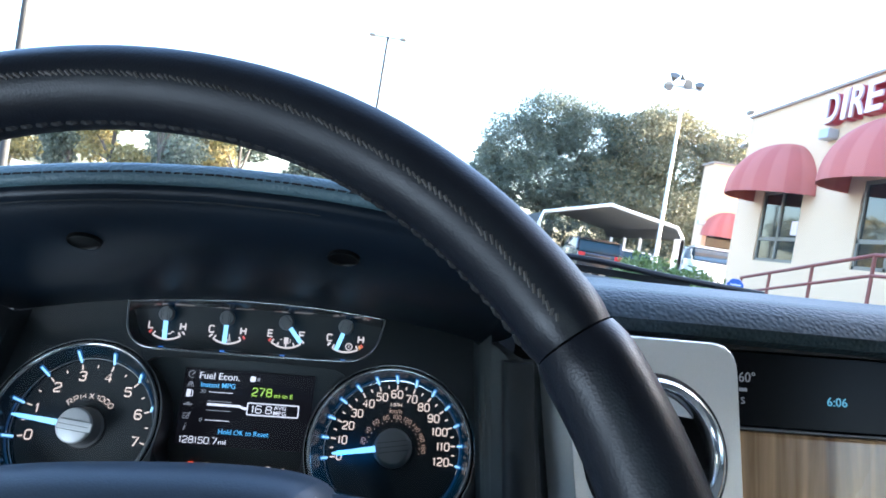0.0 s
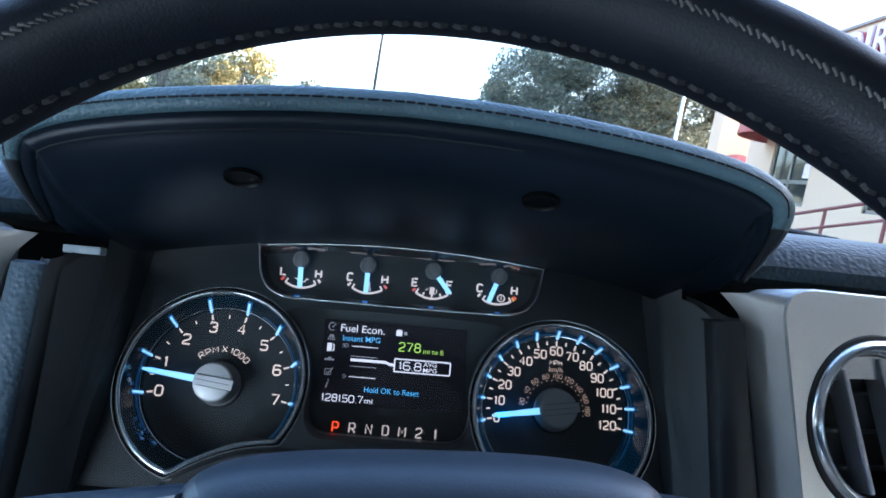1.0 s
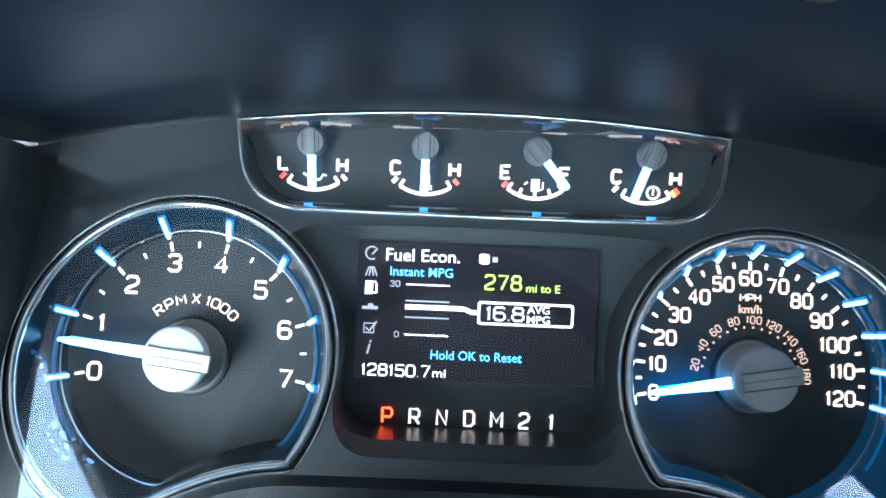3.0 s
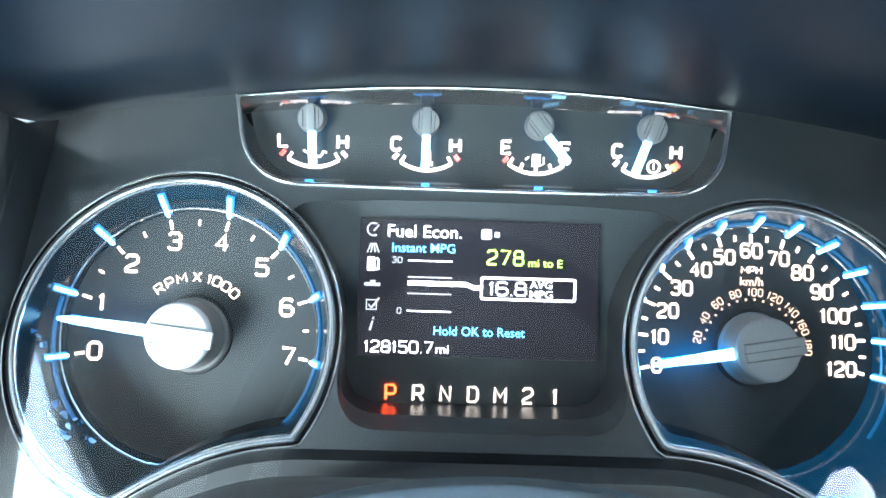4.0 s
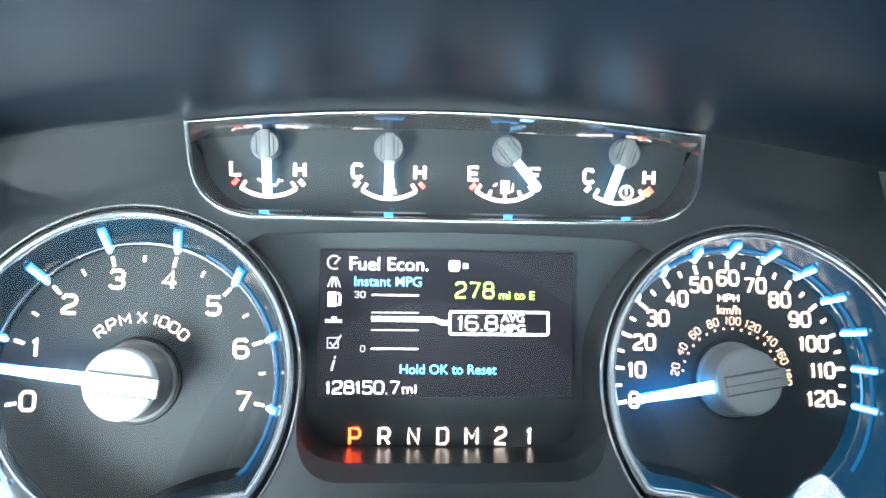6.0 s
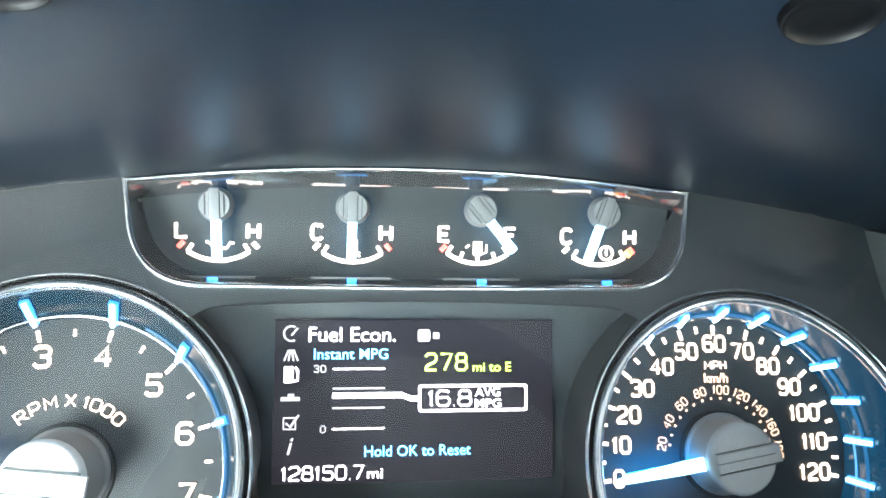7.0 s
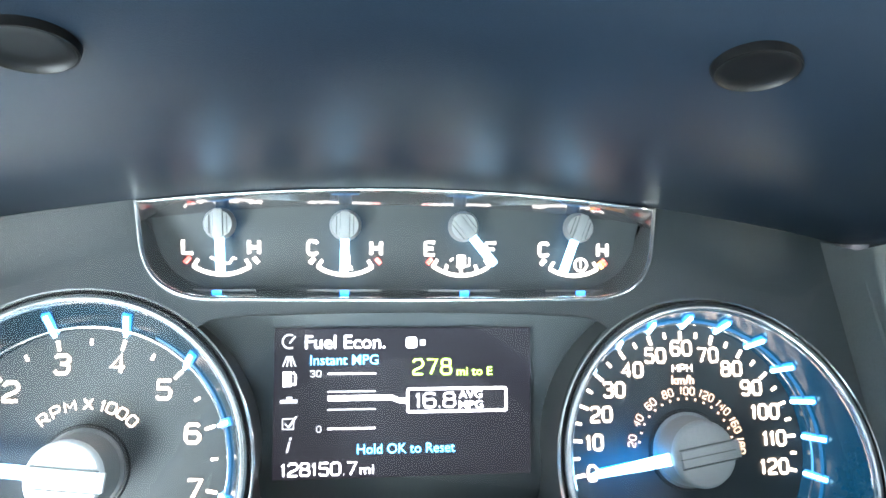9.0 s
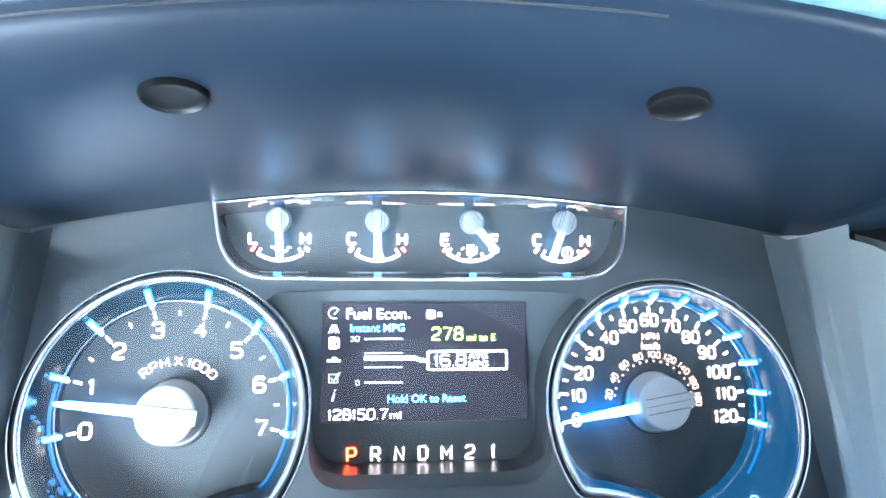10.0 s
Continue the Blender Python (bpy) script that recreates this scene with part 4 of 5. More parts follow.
            box(bm, -0.1815, -0.1610, -0.066, -0.058, 0.0545, 0.0588, 0.001)
            part("pale_strip", bm, CHIP, root, "small pale strip over the cheek")


def panel_outline(hole=None):
    return rounded([(0.2255, -0.14), (0.3225, -0.14), (0.3225, 0.0680), (0.2045, 0.0680)], [0.001, 0.001, 0.018, 0.020])


VENT = (0.2650, -0.0010)


def vent_panel(s):
    root = thing("vent_panel", "satin silver panel with a round air vent" if s > 0 else "satin silver dashboard side panel", "trim panel", group="silver panels")

    out = 0.0 if s > 0 else 0.015  # the left panel stands further out

    def at(x, z):
        return (s * (x + out), -0.0850 + 0.22 * (x - 0.210) + 0.10 * max(0, 0.069 - z) * -1.0, z)

    loops = [panel_outline()]
    if s > 0:
        loops.append([(VENT[0] + 0.0455 * math.sin(a), VENT[1] + 0.0455 * math.cos(a)) for a in np.linspace(0, 2 * math.pi, 49)[:-1]])
    part("front_face", filled(bmesh.new(), loops, at), SILVER, root)
    edge = panel_outline()
    bm = bmesh.new()
    f = [Vector(at(x, z)) for x, z in edge]
    c = Vector((s * 0.27, 0, -0.03))
    loft(bm, [f, [p + (Vector((p.x, 0, p.z)) - Vector((c.x, 0, c.z))).normalized() * 0.0012 + Vector((0, 0.0012, 0)) for p in f], [p + (Vector((p.x, 0, p.z)) - Vector((c.x, 0, c.z))).normalized() * 0.002 + Vector((0, 0.05, 0)) for p in f]], True)
    part("panel_edge", bm, SILVER, root, smooth=True)
    # chamfered inner flank
    bm = bmesh.new()
    zs = [0.0665, 0.0635, 0.0590, 0.0530, 0.0460, 0.04, 0.0, -0.05, -0.14]
    shoulder = [-0.0125, -0.0115, -0.0075, -0.0028, -0.0005, 0, 0, 0, 0]
    inner = [(s * (out + 0.1925 + d + 0.105 * (0.061 - z)), -0.064 - 0.10 * max(0, 0.069 - z), z - (0.003 if k == 0 else 0)) for k, (z, d) in enumerate(zip(zs, shoulder))]
    outer = [(s * (out + 0.2042 + (0.012, 0.005, 0.002, 0.0005, 0, 0, 0, 0, 0)[k] + 0.105 * (0.061 - z)), -0.0840 - 0.10 * max(0, 0.069 - z), z) for k, z in enumerate(zs)]
    middle = [((a[0] + b[0]) / 2, (a[1] + b[1]) / 2 - 0.0015, (a[2] + b[2]) / 2) for a, b in zip(inner, outer)]
    loft(bm, [inner, middle, outer])
    part("flank", bm, SILVER, root, "satin silver flank", smooth=True)
    if s < 0:
        return
    vent = thing("air_vent", "round air vent with chrome ring and dark vanes", "air vent")
    centre = Vector(at(*VENT))
    m = Matrix.Translation(centre) @ Matrix.Rotation(radians(12), 4, "Z") @ Matrix.Rotation(radians(84), 4, "X")
    bm = bmesh.new()
    lathe(bm, [(0.0458, -0.004), (0.0462, 0.001), (0.0450, 0.0038), (0.0428, 0.0050), (0.0405, 0.0040), (0.0385, 0.0005), (0.0375, -0.006)], 64, m)
    part("chrome_ring", bm, CHROME, vent, "polished chrome ring", smooth=True)
    bm = bmesh.new()
    lathe(bm, [(0.0395, 0.0008), (0.0378, -0.010), (0.0360, -0.030), (0.0, -0.032)], 48, m)
    part("housing", bm, BLACK, vent, smooth=True)
    for k, dx in enumerate((-0.014, 0.011)):
        bm = bmesh.new()
        h = math.sqrt(0.036 ** 2 - dx * dx)
        box(bm, dx - 0.0015, dx + 0.0015, -h, h, -0.014, -0.001, 0.0012, m @ pose(0, 0, 0, 0, 0, 13))
        part("vane", bm, TRIM_SILVER, vent, "satin silver upright vane")
    for dz in (-0.004, 0.017, -0.024):
        bm = bmesh.new()
        h = math.sqrt(0.036 ** 2 - dz * dz)
        box(bm, -h, h, dz - 0.0010, dz + 0.0010, -0.028, -0.017, 0.0004, m)
        part("louvre", bm, DARKPLASTIC, vent)
    bm = bmesh.new()
    arc = [(0.0372 * math.sin(a), 0.0372 * math.cos(a)) for a in np.linspace(-0.92, 0.92, 17)]
    arc += [(x, 0.0225 + 0.0022 * (1 - (x / 0.0296) ** 2)) for x in np.linspace(0.0280, -0.0280, 9)]
    loft(bm, [[(x, y, z0 - 0.10 * (0.037 - y)) for x, y in arc] for z0 in (-0.0055, -0.0035)], True)
    bm.verts.ensure_lookup_table()
    bm.faces.new(bm.verts[:len(arc)])
    bm.faces.new(bm.verts[len(arc):])
    bm.transform(m)
    part("upper_vane", bm, TRIM_SILVER, vent, "satin grey upper vane")
    bm = bmesh.new()
    lathe(bm, [(0.0456, 0.0012), (0.0478, 0.0014), (0.0486, 0.0006), (0.0488, -0.002)], 64, m)
    part("seat_ring", bm, BLACK, vent, "dark groove round the ring", smooth=True)
    bm = bmesh.new()
    box(bm, 0.0085, 0.0135, -0.009, 0.006, -0.004, 0.001, 0.0010, m)
    part("thumb_tab", bm, KNOB, vent)


def dashboard():
    root = thing("dashboard", "grained dark blue-grey dashboard with wood trim and a black display", "dashboard")
    xs = list(np.linspace(-0.70, 1.25, 60))
    prof = [(-0.020, 0.073), (-0.030, 0.076), (-0.034, 0.084), (-0.028, 0.095), (-0.012, 0.105), (0.010, 0.1105), (0.06, 0.117), (0.16, 0.132), (0.34, 0.163), (0.52, 0.192)]
    bm = bmesh.new()

    def sway(x):
        return 0.030 * max(0, x - 0.30) + 0.03 * max(0, -0.25 - x)

    for lo, hi, start in ((-0.70, -0.186, 0), (-0.186, 0.186, 7), (0.186, 1.25, 0)):
        xs = list(np.linspace(lo, hi, 24))
        loft(bm, [[(x, y + sway(x), z - 0.015 * max(0, x - 0.25)) for x in xs] for y, z in prof[start:]])
    part("dash_pad", bm, PAD, root, "grained vinyl dash top", smooth=True)
    bm = bmesh.new()
    for lo, hi in ((-0.70, -0.190), (0.190, 1.25)):
        xs = list(np.linspace(lo, hi, 24))
        loft(bm, [[(x, y + sway(x), z) for x in xs] for y, z in ((-0.018, 0.0745), (-0.016, 0.0690), (0.012, 0.0690), (0.03, 0.02), (0.03, -0.2))])
    part("dash_gap", bm, BLACK, root)
    bm = bmesh.new()
    box(bm, 0.3365, 0.70, 0.0, 0.010, 0.0150, 0.0685, 0.001)
    disp = part("centre_display", bm, GLOSSBLACK, root, "black radio display with clock")
    words("display_text", "60\u00b0", 0.0075, 0.3590, -0.0004, 0.0500, S_DIM, disp, width=0.0120)
    bm = bmesh.new()
    box(bm, 0.3530, 0.3590, -0.0006, -0.0001, 0.0395, 0.0420)
    part("display_line", bm, S_DIM, disp)
    words("display_text", "S", 0.0048, 0.3560, -0.0004, 0.0330, S_DIM, disp)
    words("display_text", "6:06", 0.0062, 0.4260, -0.0004, 0.0365, CLOCK, disp, width=0.0150)
    bm = bmesh.new()
    box(bm, 0.3365, 0.70, -0.0015, 0.010, 0.0125, 0.0142, 0.0004)
    part("display_edge", bm, KNOB, root)
    bm = bmesh.new()
    box(bm, 0.3375, 0.70, -0.004, 0.010, -0.14, 0.0118, 0.003)
    part("wood_trim", bm, WOOD, root, "figured walnut trim panel")


HUB_TURN = -3.0


def steering_wheel():
    frame_ = CAB @ pose(0.0072, -0.3000, -0.0541, -11.5, 0, -4.7)
    # the hub sits a little off the rim's middle
    hub_frame = frame_.inverted() @ CAB @ pose(0.0220, -0.3140, -0.0515, -12, 0, 0)
    # local: x right, z up the wheel, -y towards the driver
    root = thing("steering_wheel", "black leather steering wheel with silver spoke trim", "steering wheel", frame_)
    R, r = 0.1898, 0.0143

    def rim(a0, a1, name, fat, mat, n):
        bm = bmesh.new()
        rings = []
        for i in range(n + 1):
            a = a0 + (a1 - a0) * i / n
            end = min(i, n - i) / n * (a1 - a0)
            k = fat * (1 if abs(a1 - a0) > 6 else min(1, 0.90 + end * 3.0))
            c = Vector((R * math.cos(a), 0, R * math.sin(a)))
            rad = c.normalized()
            rings.append([bm.verts.new(c + rad * k * r * math.cos(b) + Vector((0, 1, 0)) * 1.12 * k * r * math.sin(b)) for b in np.linspace(0, 2 * math.pi, 25)[:-1]])
        skin(bm, rings, True)
        return part(name, bm, mat, root, smooth=True)

    up0, up1 = radians(35.0), radians(145.0)
    rim(up0, up1, "upper_rim", 1.0, RIM_LEATHER, 90)
    rim(radians(-28), up0 - 0.004, "grip", 1.05, RIM_LEATHER, 50)
    rim(up1 + 0.004, radians(208), "grip", 1.05, RIM_LEATHER, 50)
    rim(radians(208), radians(332), "lower_rim", 1.0, RIM_LEATHER, 80)
    # seam with crossing threads along the inside of the rim
    def on_rim(a, b, k=1.0):
        c = Vector((R * math.cos(a), 0, R * math.sin(a)))
        return c + c.normalized() * k * r * math.cos(b) + Vector((0, 1, 0)) * 1.12 * k * r * math.sin(b)

    bm = bmesh.new()
    for a in np.arange(radians(38), radians(142), 0.030):
        tube(bm, [on_rim(a + d, math.pi, k) for d, k in ((-0.0125, 0.86), (-0.007, 0.955), (0.0, 0.975), (0.007, 0.955), (0.0125, 0.86))], 0.0014, False, 6)
    part("rim_lacing", bm, BLACK, root, "dark lacing on the inner rim")
    bm = bmesh.new()
    rng = random.Random(3)
    # worn stitches set aslant across the seam, fraying in places
    for a in np.arange(radians(37), radians(144), 0.0115):
        half, mid = 0.058 * rng.uniform(0.55, 1.05), math.pi * 1.405 + rng.uniform(-0.02, 0.02)
        lean_ = 0.006 * rng.uniform(0.6, 1.2)
        tube(bm, [on_rim(a - lean_, mid - half, 0.992), on_rim(a, mid, 1.008), on_rim(a + lean_, mid + half, 0.992)], 0.00055 * rng.uniform(0.6, 1.15), False, 5)
    part("rim_stitching", bm, WORN_THREAD, root, "worn grey seam round the rim")
    # hub: a domed airbag cover set back from the rim
    def hub_outline(w, top, bottom):
        return rounded([(-w, bottom), (w, bottom), (w * 1.0, top * 0.80), (w * 0.74, top), (-w * 0.74, top), (-w, top * 0.80)], [0.03, 0.03, 0.025, 0.05, 0.05, 0.025], 8)

    bm = bmesh.new()
    layers = ((0.090, 1.0), (0.080, 1.0), (0.066, 0.985), (0.056, 0.955), (0.048, 0.90), (0.043, 0.80), (0.040, 0.62), (0.038, 0.3))
    rings = []
    for y, k in layers:
        rings.append([bm.verts.new((x * k, y, z * k)) for x, z in hub_outline(0.0730, 0.068, -0.070)])
    skin(bm, rings, True)
    bm.faces.new(rings[-1])
    hub = part("airbag_cover", bm, HUB_VINYL, root, "dark grained airbag cover", smooth=True)
    # the hub and spokes stand a few degrees off level
    hub_turn = hub_frame @ Matrix.Rotation(radians(HUB_TURN), 4, "Y") @ Matrix.Diagonal((1.05, 1, 1, 1))
    hub.matrix_local = hub_turn
    for s in (-1, 1):
        bm = bmesh.new()
        zs = (-0.060, -0.025, 0.008, 0.028, 0.042, 0.050)
        ins = (0.000, -0.001, 0.000, 0.001, 0.003, 0.006)
        loft(bm, [[(s * (x - d), y, z + dz) for z, d in zip(zs, ins)] for x, y, dz in ((0.0685, 0.090, 0.006), (0.0685, 0.060, 0.006), (0.0700, 0.052, 0.005), (0.0765, 0.051, 0.004), (0.0835, 0.055, 0.002), (0.0860, 0.064, 0.001), (0.0865, 0.090, 0.001))])
        part("spoke_trim", bm, TRIM_SILVER, root, "satin silver trim", smooth=True).matrix_local = hub_turn
        bm = bmesh.new()
        rows = []
        reach = 1.14 if s < 0 else 0.985
        for x, y, zt, zb in ((0.070, 0.076, 0.057, -0.030), (0.100, 0.062, 0.054, -0.032), (0.130, 0.040, 0.049, -0.034), (0.155, 0.018, 0.044, -0.034), (0.170, 0.004, 0.040, -0.034), (0.180, 0.0, 0.038, -0.034)):
            x = 0.070 + (x - 0.070) * reach
            rows.append([(s * x, y - 0.012, zb), (s * x, y - 0.014, (zt + zb) / 2), (s * x, y - 0.011, zt - 0.008), (s * x, y - 0.005, zt - 0.002), (s * x, y, zt), (s * x, y + 0.014, zt - 0.002), (s * x, y + 0.018, zb)])
        loft(bm, rows, True)
        part("spoke", bm, HUB_VINYL, root, "dark spoke", smooth=True).matrix_local = hub_frame @ Matrix.Rotation(radians(HUB_TURN), 4, "Y")
    return root


def column_shroud():
    bm = bmesh.new()
    rows = []
    for y, top, w in ((-0.055, -0.0520, 0.128), (-0.058, -0.0460, 0.126), (-0.064, -0.0435, 0.124), (-0.12, -0.0440, 0.116), (-0.19, -0.0500, 0.100), (-0.235, -0.060, 0.085), (-0.24, -0.070, 0.080)):
        rows.append([(0.004 + w * math.sin(a), y, top - 0.085 * (1 - math.cos(a) ** 0.9 if math.cos(a) > 0 else 1)) for a in np.linspace(-1.45, 1.45, 40)])
    loft(bm, rows)
    root = thing("column_shroud", "dark plastic shroud over the steering column", "column shroud")
    part("upper_cover", bm, SHROUD, root, smooth=True)
    bm = bmesh.new()
    tube(bm, [(0.004 + 0.1165 * math.sin(a), -0.1195, -0.0436 - 0.085 * (1 - math.cos(a) ** 0.9)) for a in np.linspace(-1.3, 1.3, 40)], 0.0009, False, 6)
    part("seam", bm, BLACK, root, "dark seam across the cover", smooth=True)


def cab_shell():
    """Plain unseen walls, roof and floor of the cab with window openings, level with the ground, toned to shape the
    light.
    """
    x0, x1, y0, y1, z0, z1 = -0.70, 1.30, -1.7, 0.95, 0.62, 2.06

    def wall(name, loops, to3d, mat, label, thick):
        bm = filled(bmesh.new(), loops, to3d)
        b2 = filled(bmesh.new(), loops, lambda a, b: Vector(to3d(a, b)) + Vector(thick))
        for loop in loops:
            loft(bm, [[to3d(a, b) for a, b in loop], [Vector(to3d(a, b)) + Vector(thick) for a, b in loop]], True)
        join(bm, b2)
        bmesh.ops.remove_doubles(bm, verts=bm.verts[:], dist=1e-5)
        single(name, bm, mat, label, "wall", Matrix(), "structure")

    # openings sized for the light on the cluster and the reflections in its lens
    for name, x, t in (("wall_left", x0, -0.05), ("wall_right", x1, 0.05)):
        side = [(y0, z0), (y1, z0), (y1, 1.30), (0.72, 1.40), (-0.02, 2.02), (-0.10, z1), (y0, z1)]
        holes = [rounded([(-0.24, 1.38), (0.52, 1.38), (0.02, 1.92), (-0.24, 1.92)] if x < 0 else [(-0.22, 1.38), (0.44, 1.38), (-0.02, 1.90), (-0.22, 1.90)], 0.03)]
        if x < 0:
            holes.append(rounded([(-1.65, 0.66), (-0.95, 0.66), (-0.57, 1.33), (-0.45, 1.525), (-0.62, 1.455), (-0.82, 1.41), (-1.65, 1.33)], 0.01))
        else:
            holes.append(rounded([(-0.96, 1.32), (-0.28, 1.32), (-0.28, 1.50), (-0.96, 1.52)], 0.03))
            holes.append(rounded([(-1.50, 1.10), (-1.10, 1.10), (-1.08, 1.74), (-1.16, 1.83), (-1.30, 1.86), (-1.46, 1.83)], 0.02))
        wall(name, [side] + holes, lambda y, z, x=x: (x, y, z), BOUNCE_TRIM if x < 0 else DOORTRIM, "unseen cab side with the door ajar, paled to reflect light" if x < 0 else "unseen dark cab side, openings shaped for lens reflections", (t, 0, 0))
    back = [(x0, z0), (x1, z0), (x1, z1), (x0, z1)]
    hole = rounded([(-0.45, 1.45), (0.50, 1.45), (0.45, 1.70), (-0.40, 1.70)], 0.05)
    wall("wall_back", [back, hole], lambda x, z: (x, y0, z), DOORTRIM, "unseen cab back wall with a window, darkened to limit light", (0, -0.05, 0))
    bm = bmesh.new()
    box(bm, x0 - 0.05, x1 + 0.05, y0 - 0.05, -0.06, z1, z1 + 0.05, 0.01)
    single("ceiling", bm, HEADLINER, "grey cloth headliner of the cab", "ceiling", Matrix(), "structure")
    bm = bmesh.new()
    box(bm, x0 - 0.05, x1 + 0.05, y0 - 0.05, y1, z0 - 0.05, z0, 0.01)
    single("floor", bm, CARPET, "unseen tan carpet floor, toned to bounce light", "floor", Matrix(), "structure")
    bm = bmesh.new()
    box(bm, x0, x1, y1 - 0.05, y1, z0, 1.30)
    single("firewall", bm, BLACK, "black firewall under the windscreen", "wall", Matrix(), "structure")
    bm = bmesh.new()
    loft(bm, [[(x0, 0.80, 1.385), (x1, 0.80, 1.385)], [(x0, 0.73, 1.415), (x1, 0.73, 1.415)], [(x0, 0.60, 1.40), (x1, 0.60, 1.40)], [(x0, 0.45, 1.30), (x1, 0.45, 1.30)]])
    single("trim", bm, BLACK, "black band along the foot of the windscreen", "trim", Matrix(), "structure")
    bm = bmesh.new()
    loft(bm, [[(x0, 0.78, 1.405), (x1, 0.78, 1.405)], [(x0, -0.05, 2.055), (x1, -0.05, 2.055)]])
    ob = single("windscreen", bm, GLASS, "clear raked windscreen", "windscreen", Matrix(), "structure")
    ob.visible_shadow = False


def wiper():
    root = thing("windscreen_wiper", "black windscreen wiper resting at the foot of the glass", "wiper", Matrix())
    bm = bmesh.new()
    tube(bm, smooth_line([(0.30, 0.80, 1.437), (0.42, 0.79, 1.440), (0.56, 0.80, 1.432), (0.75, 0.82, 1.428)], 5), 0.006, False, 8)
    part("wiper_arm", bm, BLACK, root, smooth=True)
    bm = bmesh.new()
    box(bm, 0.25, 0.60, 0.800, 0.806, 1.415, 1.428, 0.001)
    part("wiper_blade", bm, BLACK, root)


# ---- outside: car park, building, trees ----
ASPHALT = material("grey_asphalt", (0.15, 0.145, 0.14), 0.9, scale=40, bump=0.4, bump_scale=80, stains=0.4)
STUCCO = material("cream_stucco", (0.72, 0.50, 0.325), 0.9, scale=25, vary=0.06, bump=0.3, bump_scale=60, stains=0.5)
CAPMETAL = material("roof_edge_metal", (0.30, 0.24, 0.20), 0.6, scale=30)
CANVAS = material("faded_red_canvas", (0.45, 0.115, 0.090), 0.8, scale=60, vary=0.10, stains=1.2)
CANVAS2 = material("faded_red_canvas_light", (0.49, 0.145, 0.115), 0.8, scale=60, vary=0.10, stains=1.2)
SIGNRED = material("red_sign_letters", (0.42, 0.035, 0.06), 0.45, scale=20)
SIGNPALE = material("pale_sign_faces", (0.80, 0.62, 0.63), 0.5, scale=20)
WINFRAME = material("bronze_window_frame", (0.20, 0.17, 0.13), 0.5, scale=40)
WINGLASS = material("dark_window_glass", (0.02, 0.025, 0.025), 0.04, scale=5, spec=0.85)
RAILRED = material("red_brown_rail_paint", (0.22, 0.055, 0.040), 0.5, scale=50)
CONCRETE = material("pale_concrete", (0.42, 0.40, 0.37), 0.9, scale=20, bump=0.2, bump_scale=50)
STEEL = material("galvanised_steel", (0.42, 0.43, 0.45), 0.45, 0.4, scale=30)
WHITEPOLE = material("white_pole_paint", (0.72, 0.72, 0.70), 0.5, scale=20)
ROOFMETAL = material("dark_carport_lining", (0.018, 0.021, 0.023), 0.7, scale=10)
CARWHITE = material("white_car_paint", (0.75, 0.76, 0.78), 0.25, coat=0.6, scale=10, vary=0.03)
CARBLACK = material("black_car_paint", (0.015, 0.015, 0.02), 0.2, coat=0.6, scale=10)
CARGLASS = material("tinted_car_glass", (0.02, 0.04, 0.05), 0.05, spec=0.35, scale=5)
TYRE = material("tyre_rubber", (0.02, 0.02, 0.02), 0.8, scale=50)
TAILRED = material("red_tail_lamp", (0.5, 0.02, 0.02), 0.3, scale=30)
POLE = material("dull_grey_pole", (0.030, 0.028, 0.026), 0.7, scale=20)
LAMPGREY = material("weathered_lamp_grey", (0.10, 0.10, 0.095), 0.7, scale=20)
BARK = material("grey_bark", (0.12, 0.10, 0.08), 0.9, scale=20, bump=0.6, bump_scale=30)
SIGNBLUE = material("blue_sign", (0.05, 0.12, 0.42), 0.5, scale=40)


def leaf_material(name, a, b):
    m = bpy.data.materials.new(name)
    m.use_nodes = True
    nt = m.node_tree
    p = nt.nodes["Principled BSDF"]
    geo, ramp = nt.nodes.new("ShaderNodeNewGeometry"), nt.nodes.new("ShaderNodeValToRGB")
    ramp.color_ramp.elements[0].color, ramp.color_ramp.elements[1].color = (*a, 1), (*b, 1)
    nt.links.new(geo.outputs["Random Per Island"], ramp.inputs[0])
    nt.links.new(ramp.outputs[0], p.inputs["Base Color"])
    p.inputs["Roughness"].default_value = 0.6
    tl, add = nt.nodes.new("ShaderNodeBsdfTranslucent"), nt.nodes.new("ShaderNodeMixShader")
    nt.links.new(ramp.outputs[0], tl.inputs[0])
    add.inputs[0].default_value = 0.3
    nt.links.new(p.outputs[0], add.inputs[1])
    nt.links.new(tl.outputs[0], add.inputs[2])
    nt.links.new(add.outputs[0], nt.nodes["Material Output"].inputs[0])
    return m


LEAF = leaf_material("oak_leaves", (0.120, 0.140, 0.105), (0.185, 0.200, 0.145))
# the next two leaf colours have the low golden sun mixed in
LEAF_SUNGOLD = leaf_material("sungold_leaves", (0.20, 0.18, 0.07), (0.36, 0.28, 0.11))
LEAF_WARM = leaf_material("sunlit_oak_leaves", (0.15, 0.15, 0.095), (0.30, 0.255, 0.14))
HEDGE = leaf_material("hedge_leaves", (0.12, 0.18, 0.05), (0.27, 0.34, 0.12))


def rise(x, y):
    """Height of the ground: it climbs gently ahead."""
    t = min(1.0, max(0.0, (y - 5.0) / 12.0))
    return 0.55 * t * t * (3 - 2 * t)


